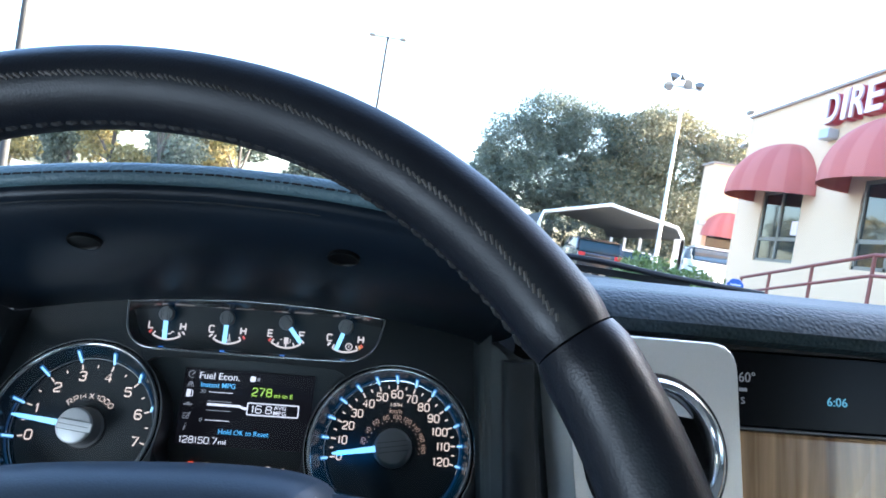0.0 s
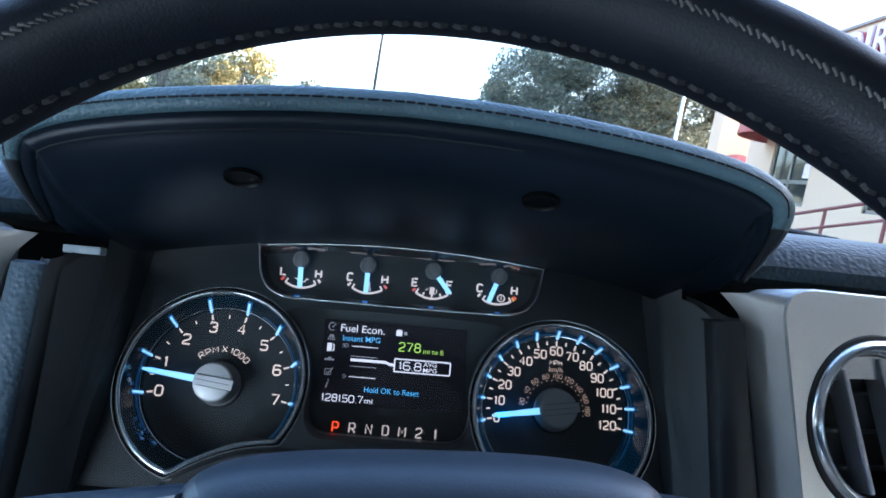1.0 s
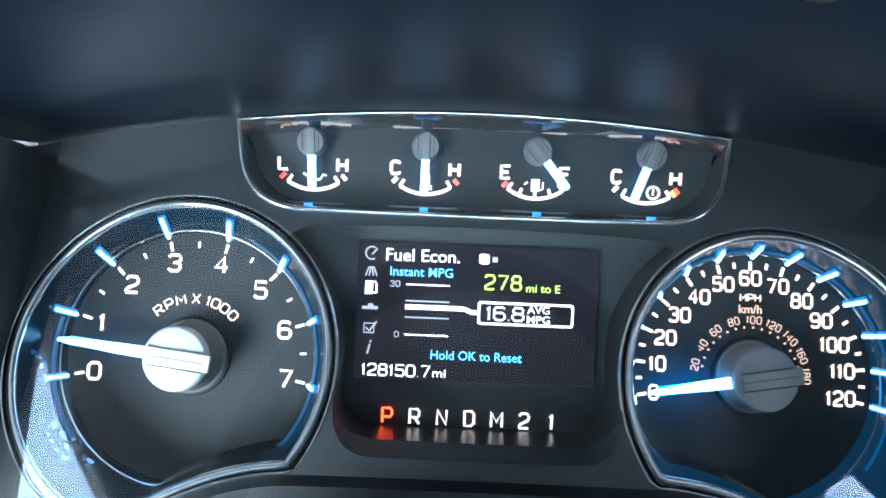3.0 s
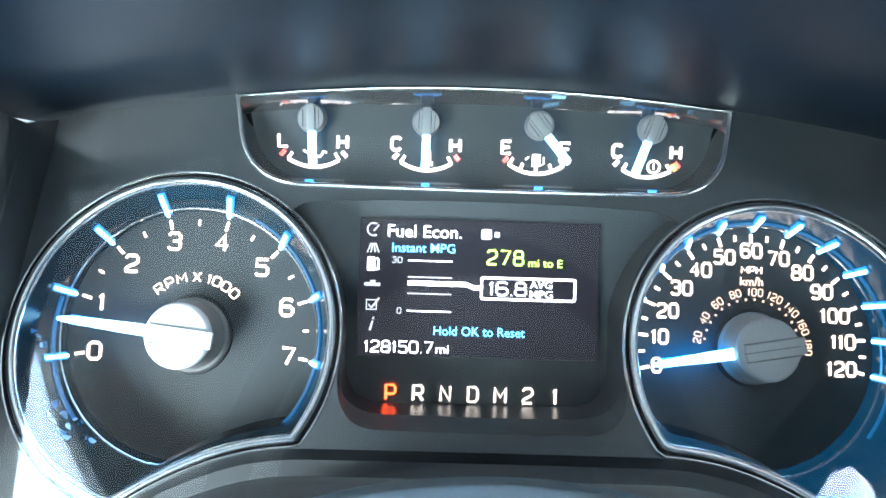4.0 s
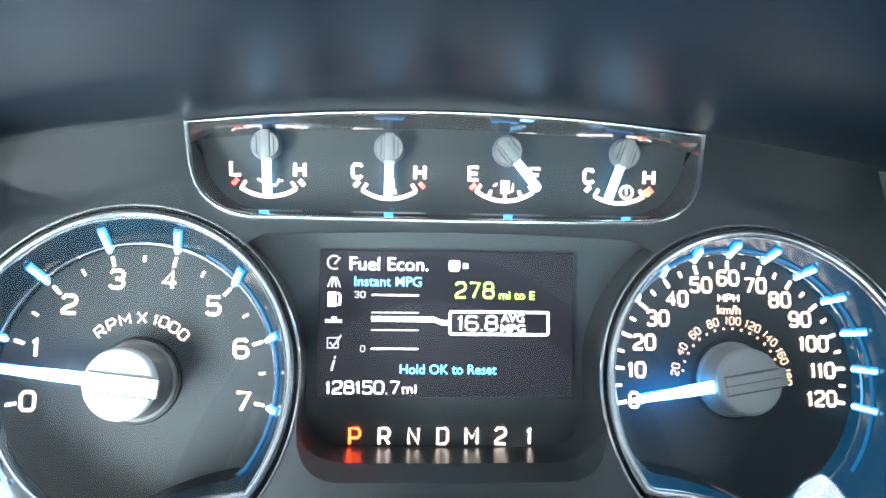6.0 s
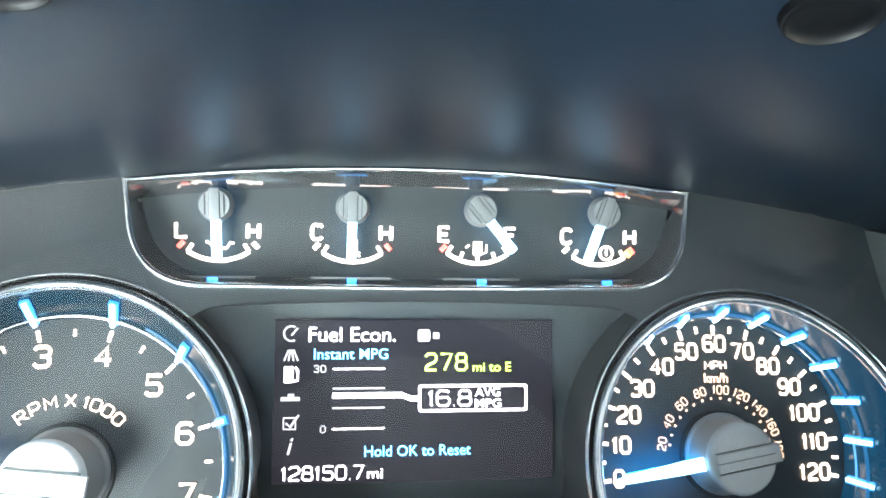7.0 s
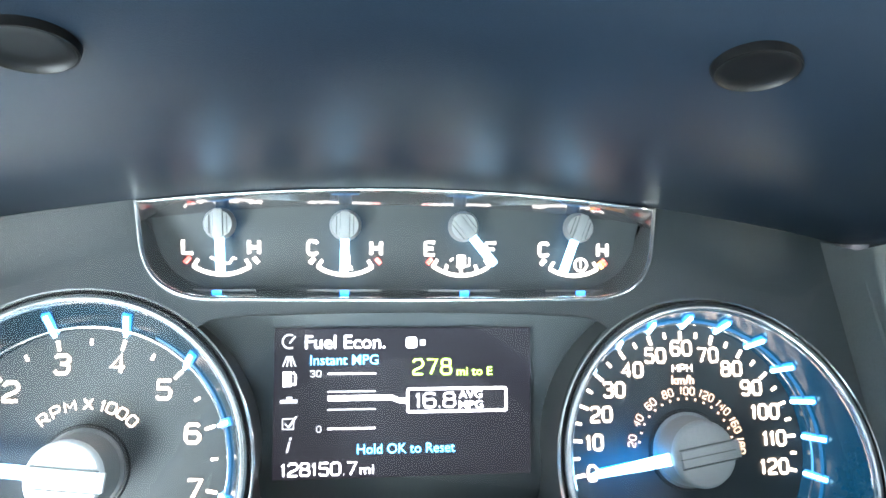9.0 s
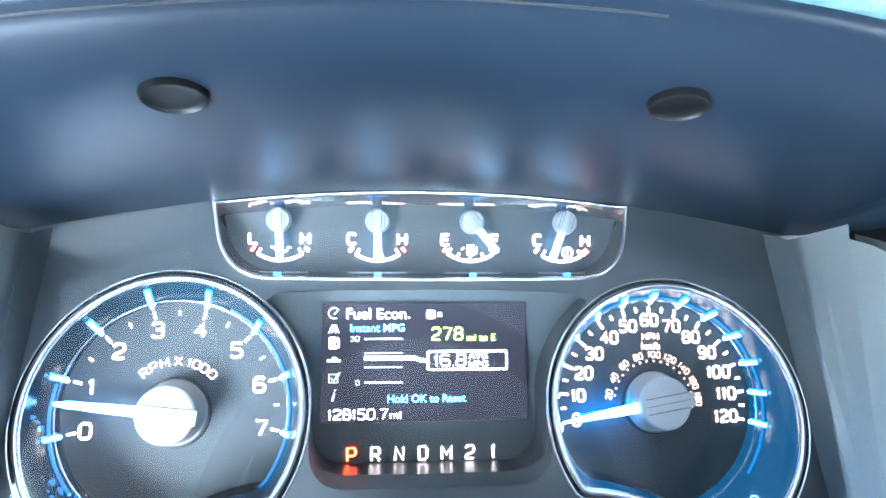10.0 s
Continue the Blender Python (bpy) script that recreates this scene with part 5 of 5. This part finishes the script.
def ground():
    xs = [-1500, -300, -80, -40, -25, -15, -8, -4, 0, 4, 8, 12, 18, 25, 40, 80, 300, 1500]
    ys = [-1500, -200, -40, -15, -5, 0, 3, 5, 7, 9, 11, 13, 15, 17, 20, 30, 50, 90, 300, 1500]
    bm = bmesh.new()
    loft(bm, [[(x, y, rise(x, y)) for x in xs] for y in ys])
    single("ground", bm, ASPHALT, "grey asphalt car park", "ground", Matrix(), "structure", smooth=True)


def leaves(bm_name, lobes, count, size, mat, parent, seed, label=""):
    """A crown of single leaf cards scattered in the outer part of several lobes."""
    rng = np.random.default_rng(seed)
    c = np.array([l[:3] for l in lobes], float)
    rad = np.array([l[3:6] for l in lobes], float)
    w = (rad[:, 0] * rad[:, 1] * rad[:, 2]) ** (2 / 3)
    pick = rng.choice(len(lobes), count, p=w / w.sum())
    d = rng.normal(size=(count, 3))
    d /= np.linalg.norm(d, axis=1, keepdims=True)
    clump = 1 + 0.16 * np.sin(d[:, :1] * 7 + pick[:, None]) * np.cos(d[:, 2:] * 9 + pick[:, None] * 2)
    p = c[pick] + d * rad[pick] * (0.45 + 0.57 * rng.random((count, 1)) ** 0.6) * clump
    a = rng.normal(size=(count, 3))
    a /= np.linalg.norm(a, axis=1, keepdims=True)
    b = np.cross(a, rng.normal(size=(count, 3)))
    b /= np.linalg.norm(b, axis=1, keepdims=True)
    s = size * (0.5 + rng.random((count, 1)))
    v = np.stack([p - a * s, p - b * s * 0.45, p + a * s, p + b * s * 0.45], 1).reshape(-1, 3)
    me = bpy.data.meshes.new(bm_name)
    me.from_pydata(v.tolist(), [], np.arange(count * 4).reshape(-1, 4).tolist())
    me.materials.append(mat)
    ob = new(bm_name, me)
    ob.parent = parent
    return tagged(ob, label)


def tree(x, y, height, spread, lobes, count, size, mat, seed, label):
    root = thing("tree", label, "tree", Matrix.Translation((x, y, rise(x, y))), group="trees")
    bm = bmesh.new()
    rng = random.Random(seed)
    trunk = [(0, 0, -0.2), (0.1, 0, height * 0.15), (0.0, 0.1, height * 0.32)]
    for k, (p, q) in enumerate(zip(trunk, trunk[1:])):
        lathe_between(bm, p, q, 0.035 * height * (1 - 0.2 * k), 0.035 * height * (0.8 - 0.2 * k))
    for lobe in lobes[:7]:
        mid = (lobe[0] * 0.5, lobe[1] * 0.5, height * 0.32 + (lobe[2] - height * 0.32) * 0.6)
        lathe_between(bm, trunk[-1], mid, 0.018 * height, 0.011 * height)
        lathe_between(bm, mid, lobe[:3], 0.011 * height, 0.004 * height)
    part("trunk", bm, BARK, root, smooth=True)
    leaves("crown", lobes, count, size, mat, root, seed)
    return root


def lathe_between(bm, p, q, r0, r1, n=8):
    p, q = Vector(p), Vector(q)
    d = q - p
    m = Matrix.Translation(p) @ d.to_track_quat("Z", "Y").to_matrix().to_4x4()
    lathe(bm, [(0.001, 0), (r0, 0), (r1, d.length), (0.001, d.length)], n, m)


def lobes_for(seed, n, w, dpt, z0, z1, r):
    rng = random.Random(seed)
    out = []
    for i in range(n):
        t = rng.random()
        z = z0 + (z1 - z0) * t
        k = math.sqrt(max(0.05, 1 - (2 * t - 0.85) ** 2 * 0.75))
        out.append((rng.uniform(-1, 1) * w * k, rng.uniform(-1, 1) * dpt * k, z, r * rng.uniform(0.7, 1.25), r * rng.uniform(0.7, 1.25), r * rng.uniform(0.5, 0.85)))
    return out


def shop():
    # the wall runs on out of view to Y0 to shade the cab
    WX, Y0, Y1, TOP, BASE = 7.5, -4.0, 16.7, 5.48, 0.2
    root = thing("shop_building", "cream stucco shop building with red dome awnings", "building", Matrix())
    # the last bay is unseen, added for its red reflection on the wheel rim
    wins = [(13.62, 15.37), (9.85, 11.63), (6.1, 7.9), (2.35, 4.13)]
    outer = [(Y0, BASE), (Y1, BASE), (Y1, TOP), (Y0, TOP)]
    holes = [[(a, 1.95), (b, 1.95), (b, 3.55), (a, 3.55)] for a, b in wins]
    bm = filled(bmesh.new(), [outer] + holes, lambda y, z: (WX, y, z))
    for h in [outer] + holes:
        loft(bm, [[(WX, y, z) for y, z in h], [(WX + 0.25, y, z) for y, z in h]], True)
    box(bm, WX + 0.26, WX + 12, Y0, Y1 - 0.01, BASE, TOP - 0.05)
    part("wall", bm, STUCCO, root, "cream stucco wall")
    bm = bmesh.new()
    box(bm, WX - 0.06, WX + 0.2, Y0, Y1 + 0.06, TOP, TOP + 0.07, 0.01)
    part("roof_edge", bm, CAPMETAL, root, "brown metal roof edge")
    for k, (a, b) in enumerate(wins):
        bm = bmesh.new()
        for y0, y1, z0, z1 in ((a, a + 0.07, 1.95, 3.55), (b - 0.07, b, 1.95, 3.55), ((a + b) / 2 - 0.035, (a + b) / 2 + 0.035, 1.95, 3.55), (a, b, 1.95, 2.02), (a, b, 3.48, 3.55), (a, b, 2.42, 2.50)):
            box(bm, WX + 0.03, WX + 0.10, y0, y1, z0, z1)
        win = part("window", bm, WINFRAME, root, "bronze framed window")
        for y0, y1 in ((a + 0.07, (a + b) / 2 - 0.035), ((a + b) / 2 + 0.035, b - 0.07)):
            for z0, z1 in ((2.02, 2.42), (2.50, 3.48)):
                bm = bmesh.new()
                box(bm, WX + 0.06, WX + 0.08, y0, y1, z0, z1)
                part("pane", bm, WINGLASS, win)
        if k == 0:
            bm = bmesh.new()
            box(bm, WX + 0.045, WX + 0.055, a + 0.10, a + 0.35, 2.55, 2.85)
            part("notice", bm, SIGNPALE, win, "small pale notice behind the glass")
        dome_awning(root, (a + b) / 2, 1.33, WX, 3.40, 1.15, 1.15)
    # sign letters and the lamp under them
    for i, (ch, y) in enumerate((("D", 12.72), ("I", 12.30), ("R", 11.90), ("E", 11.42))):
        for mt, x, grow, nm, thick in ((SIGNRED, WX - 0.10, 0.02, "letter_side", 0.09), (SIGNPALE, WX - 0.215, 0.0, "letter_face", 0.02)):
            me = lettering(ch, 0.58 + grow, (0.15 if ch == "I" else 0.44) + grow, bold=0.02, depth=thick)
            me.materials.append(mt)
            ob = new(nm, me)
            ob.parent = root
            ob.matrix_local = pose(x, y, 5.02, 0, 0, -90)
            tagged(ob, "pale face of a shop sign letter" if nm == "letter_face" else "red side of a shop sign letter")
    bm = bmesh.new()
    box(bm, WX - 0.22, WX, 12.72, 13.06, 4.44, 4.64, 0.03)
    part("wall_lamp", bm, STEEL, root, "grey flood lamp box on the wall")
    for z in (5.6, 4.75):
        bm = bmesh.new()
        box(bm, WX - 0.10, WX + 0.02, Y1 - 0.02, Y1 + 0.22, z, z + 0.10, 0.02)
        part("bracket", bm, WINFRAME, root)


def dome_awning(root, yc, half, wx, z0, high, deep, axis="x"):
    """A ribbed half dome of canvas against a wall; axis y: on a wall that faces -y."""
    n, k = 12, 10
    gores = ([], [])
    for i in range(n):
        bm = bmesh.new()
        rows = []
        for j in range(k + 1):
            e = math.pi / 2 * j / k
            row = []
            for t in (0, 0.5, 1):
                a = math.pi * (i + t) / n
                puff = 1.0 + (0.012 if t == 0.5 else 0)
                u, d, h = -half * math.cos(a) * math.cos(e) * puff, deep * math.sin(a) * math.cos(e) * puff, high * math.sin(e)
                row.append((wx - d, yc + u, z0 + h) if axis == "x" else (yc + u, wx - d, z0 + h))
            rows.append(row)
        loft(bm, rows)
        lo = [rows[0][0], rows[0][1], rows[0][2]]
        loft(bm, [lo, [(p[0], p[1], p[2] - 0.06) for p in lo]])
        part("awning_panel", bm, CANVAS if i % 2 else CANVAS2, root, "faded red canvas awning panel", smooth=True)


def wing():
    root = thing("wing_building", "cream stucco wing with a small red awning", "building", Matrix())
    bm = bmesh.new()
    box(bm, 9.2, 19, 23.0, 23.9, 0.2, 5.25)
    part("wall", bm, STUCCO, root)
    bm = bmesh.new()
    box(bm, 9.14, 19, 22.94, 23.96, 5.25, 5.32)
    part("roof_edge", bm, CAPMETAL, root)
    bm = bmesh.new()
    box(bm, 9.35, 10.8, 22.97, 23.05, 1.5, 2.85)
    part("window", bm, WINGLASS, root)
    dome_awning(root, 10.0, 0.88, 23.0, 2.80, 0.85, 0.8, "y")
    bm = bmesh.new()
    box(bm, 8.97, 9.22, 22.9, 23.1, 3.1, 3.25)
    part("lamp", bm, STEEL, root)


def ramp_rail():
    bm = bmesh.new()
    loft(bm, [[(5.75, 12.6, 0.40), (7.45, 12.6, 0.40)], [(5.75, 12.3, 0.62), (7.45, 12.3, 0.62)], [(5.75, 8.3, 1.1), (7.45, 8.3, 1.1)], [(5.75, -12, 1.1), (7.45, -12, 1.1)]])
    loft(bm, [[(5.75, 12.6, 0.40), (5.75, 12.3, 0.62), (5.75, 8.3, 1.1), (5.75, -12, 1.1)], [(5.75, 12.6, -0.1), (5.75, 12.3, -0.1), (5.75, 8.3, -0.1), (5.75, -12, -0.1)]])
    single("ramp", bm, CONCRETE, "pale concrete ramp along the shop", "ramp", Matrix(), "structure")
    root = thing("handrail", "red-brown painted steel handrail along the ramp", "handrail", Matrix())
    x = 5.8
    top = [(x, 12.02, 1.49), (x, 8.34, 2.05), (x, 4.0, 2.05), (x, -4.0, 2.05)]
    bm = tube(bmesh.new(), top, 0.028, False, 8)
    part("top_rail", bm, RAILRED, root, smooth=True)
    bm = tube(bmesh.new(), [(x, 12.02, 1.21), (x, 8.34, 1.78), (x, 4.0, 1.78), (x, -4.0, 1.78)], 0.024, False, 8)
    part("lower_rail", bm, RAILRED, root, smooth=True)
    for y, zt, zb in ((12.02, 1.49, 0.5), (11.0, 1.64, 0.7), (9.75, 1.83, 0.9), (8.34, 2.05, 1.1), (6.5, 2.05, 1.1), (4.0, 2.05, 1.1)):
        bm = tube(bmesh.new(), [(x, y, zt), (x, y, zb)], 0.026, False, 8)
        part("post", bm, RAILRED, root, smooth=True)


def carport():
    root = thing("carport", "steel carport with a pitched dark roof", "carport", Matrix())
    x0, xm, x1, y0, y1 = 4.55, 7.37, 10.4, 29.0, 42.0
    prof = [(x0 - 0.1, 2.55), (x0, 2.95), (xm, 3.72), (x1, 3.20), (x1 + 0.32, 2.75)]
    bm = bmesh.new()
    loft(bm, [[(x, y0, z) for x, z in prof], [(x, y1, z) for x, z in prof], [(x, y1, z - 0.05) for x, z in prof], [(x, y0, z - 0.05) for x, z in prof], [(x, y0, z) for x, z in prof]])
    part("roof", bm, ROOFMETAL, root, "dark corrugated roof")
    bm = tube(bmesh.new(), [(x, y0 - 0.03, z) for x, z in prof], 0.075, False, 8)
    part("fascia", bm, WHITEPOLE, root, "white roof edge")
    for x, zt in ((x0 - 0.1, 2.55), (x1 + 0.32, 2.75)):
        for i in range(5):
            bm = bmesh.new()
            box(bm, x - 0.07, x + 0.07, y0 + i * 3.0, y0 + i * 3.0 + 0.14, 0.3, zt)
            part("post", bm, WHITEPOLE, root)
    bm = bmesh.new()
    box(bm, x1 + 0.24, x1 + 0.40, y0, y0 + 0.8, 0.3, 2.75)
    part("side_wall", bm, WHITEPOLE, root, "white side wall")


def car(x, y, turn, paint, label, tall=1.45, length=4.6, waist=0.58):
    root = thing("parked_car", label, "car", pose(x, y, rise(x, y), 0, 0, turn), group="parked cars")
    w = 0.9
    def hull(rows):
        bm = bmesh.new()
        loft(bm, [[(-hw, yy, zb), (-hw, yy, (zb + zt) / 2), (-hw * 0.94, yy, zt), (hw * 0.94, yy, zt), (hw, yy, (zb + zt) / 2), (hw, yy, zb)] for yy, hw, zb, zt in rows], True)
        bm.verts.ensure_lookup_table()
        bm.faces.new(bm.verts[:6]), bm.faces.new(bm.verts[-6:])
        return bm
    L = length / 2
    belt = tall * waist
    part("body", hull(((-L, w * 0.86, 0.4, belt * 0.9), (-L + 0.15, w * 0.97, 0.28, belt), (-L * 0.3, w, 0.25, belt + 0.03), (L * 0.45, w, 0.25, belt), (L - 0.3, w * 0.95, 0.28, belt * 0.86), (L, w * 0.84, 0.4, belt * 0.7))), paint, root, smooth=True)
    part("cabin_glass", hull(((-L + 0.12, w * 0.86, belt - 0.02, belt), (-L + 0.42, w * 0.84, belt - 0.02, tall - 0.10), (L * 0.12, w * 0.82, belt - 0.02, tall - 0.08), (L * 0.48, w * 0.86, belt - 0.02, belt + 0.02))), CARGLASS, root, smooth=True)
    part("roof", hull(((-L + 0.36, w * 0.80, tall - 0.10, tall - 0.04), (-L * 0.2, w * 0.80, tall - 0.08, tall), (L * 0.14, w * 0.78, tall - 0.10, tall - 0.03))), paint, root, smooth=True)
    for sx in (-1, 1):
        bm = bmesh.new()
        lathe_between(bm, (sx * w * 0.84, -L + 0.40, tall - 0.08), (sx * w * 0.88, -L + 0.14, belt), 0.05, 0.06, 6)
        part("rear_pillar", bm, paint, root)
        bm = bmesh.new()
        box(bm, sx * w * 0.72 - 0.12, sx * w * 0.72 + 0.12, -L - 0.02, -L + 0.10, belt * 0.74, belt * 0.94, 0.02)
        part("tail_lamp", bm, TAILRED, root, "red tail lamp")
        for wy in (-L * 0.62, L * 0.62):
            bm = bmesh.new()
            lathe(bm, [(0.001, -0.11), (0.20, -0.11), (0.31, -0.09), (0.33, -0.04), (0.33, 0.04), (0.31, 0.09), (0.20, 0.11), (0.001, 0.11)], 24, Matrix.Translation((sx * (w - 0.1), wy, 0.33)) @ Matrix.Rotation(radians(90), 4, "Y"))
            part("wheel", bm, TYRE, root, smooth=True)
    return root


def flood_pole(x, y, z1):
    root = thing("flood_light_pole", "white steel pole topped with several flood lamps", "street lamp", Matrix.Translation((x, y, rise(x, y))))
    bm = bmesh.new()
    lathe(bm, [(0.12, 0), (0.12, 0.3), (0.085, 0.3), (0.055, z1), (0.0, z1)], 12)
    part("pole", bm, WHITEPOLE, root, smooth=True)
    bm = bmesh.new()
    box(bm, -0.9, 0.9, -0.05, 0.05, z1 - 0.05, z1 + 0.05, 0.01)
    part("crossbar", bm, STEEL, root)
    for dx, dz, tilt in ((-0.95, -0.10, 30), (-0.65, 0.40, -20), (-0.15, 0.50, 10), (0.05, 0.15, 35), (0.75, 0.10, -30)):
        bm = bmesh.new()
        lathe(bm, [(0.05, -0.16), (0.09, -0.08), (0.20, 0.11), (0.21, 0.15), (0.0, 0.15)], 14, pose(dx * 0.8, 0, z1 + dz * 0.8, tilt + 60, tilt, 20))
        part("flood_lamp", bm, LAMPGREY, root, "grey flood lamp head", smooth=True)


def light_pole(x, y, z1, r, arms, label):
    root = thing("light_pole", label, "street lamp", Matrix.Translation((x, y, rise(x, y))), group="car park light poles")
    bm = bmesh.new()
    lathe(bm, [(r * 1.4, 0), (r, 0.8), (r * 0.75, z1), (0.0, z1)], 12)
    part("pole", bm, POLE, root, smooth=True)
    if arms:
        bm = bmesh.new()
        box(bm, -arms, arms, -0.04, 0.04, z1 - 0.10, z1 - 0.02, 0.01)
        part("arm", bm, STEEL, root)
        for s in (-1, 1):
            bm = bmesh.new()
            box(bm, s * arms - 0.18, s * arms + 0.18, -0.14, 0.14, z1 - 0.12, z1 + 0.03, 0.03)
            part("lamp_head", bm, WINFRAME, root)


def yard_sign():
    root = thing("yard_sign", "small blue and white octagonal security sign on a post", "sign", Matrix.Translation((4.62, 9.6, rise(4.6, 9.6))))
    bm = bmesh.new()
    box(bm, -0.012, 0.012, -0.012, 0.012, 0, 1.05)
    part("post", bm, STEEL, root)
    for r, y, mt, nm in ((0.15, 0.0, SIGNPALE, "sign_board"), (0.135, -0.012, SIGNBLUE, "sign_face")):
        bm = bmesh.new()
        lathe(bm, [(0.0, 0.0), (r, 0.0), (r, 0.01), (0.0, 0.01)], 8, Matrix.Translation((0, y, 1.14)) @ Matrix.Rotation(radians(90), 4, "X") @ Matrix.Rotation(radians(22.5), 4, "Z"))
        part(nm, bm, mt, root)
    for z in (1.17, 1.12, 1.08):
        bm = bmesh.new()
        box(bm, -0.08, 0.08, -0.026, -0.023, z, z + 0.022)
        part("writing_bar", bm, CARWHITE, root)


def hedge():
    root = tagged(leaves("hedge", [(3.78 + i * 0.24, 11.6 - i * 0.10, 0.96 - 0.035 * i + 0.06 * math.sin(i * 2.1), 0.50, 0.5, 0.62 + 0.06 * math.sin(i * 3)) for i in range(7)], 12000, 0.05, HEDGE, None, 5), "leafy green hedge along the car park", "hedge", kind="stuff")


instrument_cluster()
dash_hood()
side_walls()
vent_panel(1)
vent_panel(-1)
dashboard()
steering_wheel()
column_shroud()
cab_shell()
wiper()
ground()
shop()
wing()
ramp_rail()
carport()
car(8.75, 20.4, 165, CARWHITE, "white sport utility car parked by the wing", 1.75, 4.4, 0.72)
car(5.9, 25.5, 0, CARBLACK, "dark hatchback parked at the carport", 1.50, 4.4, 0.68)
car(8.4, 30.5, 8, CARWHITE, "white saloon parked under the carport", 1.40, 4.5)
flood_pole(9.35, 28.0, 8.4)
light_pole(-4.46, 39.3, 11.4, 0.10, 0.9, "tall grey car park light pole with two heads")
light_pole(-13.33, 20.6, 9.0, 0.13, 0, "grey car park light pole")
light_pole(3.2, 58.0, 9.5, 0.10, 0, "thin far light pole")
yard_sign()
hedge()
tagged(leaves("shrubs", [(2.5 + i * 1.3, 43.6 + 0.4 * math.sin(i * 2.0), 1.9 + 0.25 * math.sin(i * 3.1), 1.2, 0.8, 1.6) for i in range(11)], 16000, 0.10, LEAF, None, 6), "dark shrubs behind the carport", "shrubs", kind="stuff")
# the oak behind the carport, built of lobes given from its foot
OAK = [(-2.6, 0, 5.6, 2.6, 2.6, 2.4), (-0.6, 0.5, 7.2, 2.6, 2.6, 2.2), (1.6, 0, 6.6, 2.8, 2.6, 2.5), (-4.2, 0.4, 3.6, 1.9, 2.2, 1.8), (-1.2, -1.0, 4.2, 2.6, 2.4, 2.0), (2.6, -0.6, 3.9, 2.6, 2.4, 2.0), (4.6, 0.5, 5.4, 2.4, 2.4, 2.2), (0.8, 0.5, 3.0, 3.0, 2.4, 1.6), (-3.6, 0, 2.4, 2.2, 2.2, 1.4), (4.4, 0, 2.6, 2.8, 2.2, 1.6)]
tree(7.6, 46.0, 11.0, 6, [(a * 1.15, b, c * 1.30, d, e, f) for a, b, c, d, e, f in OAK], 130000, 0.085, LEAF, 11, "broad dark green oak behind the carport")
tree(14.6, 45.0, 12.0, 5, lobes_for(4, 17, 4.0, 2.5, 3.0, 10.4, 2.4), 80000, 0.09, LEAF_WARM, 12, "oak with golden sunlight in its leaf colour")
tree(18.4, 44.0, 8.5, 5, lobes_for(8, 10, 2.6, 2.5, 2.5, 8.3, 2.0), 40000, 0.09, LEAF_WARM, 13, "tree beside the wing, golden sun in its leaf colour")
tree(3.9, 62.0, 9.0, 3, lobes_for(3, 7, 1.2, 1.2, 5.0, 9.0, 1.2), 2600, 0.16, LEAF, 14, "small far tree with a thin crown")
for i, (x, y, h) in enumerate(((-25.5, 40, 4.6), (-21.0, 43, 5.4), (-17.5, 42, 6.6), (-13.5, 45, 6.2))):
    tree(x, y, h, 4, lobes_for(20 + i, 8, 2.0, 1.6, h * 0.30, h * 0.92, 1.25), 3600, 0.15, LEAF_SUNGOLD if i != 2 else LEAF, 30 + i, "sunlit yellow-green tree across the car park")
for i, (x, y, h) in enumerate(((-34.0, 62, 5.4), (-27.0, 66, 6.4), (-20.0, 64, 7.2), (-13.0, 68, 6.4))):
    tree(x, y, h, 4, lobes_for(50 + i, 9, 3.2, 2.0, h * 0.25, h * 0.92, 1.9), 9000, 0.17, LEAF, 60 + i, "far green tree beyond the car park")
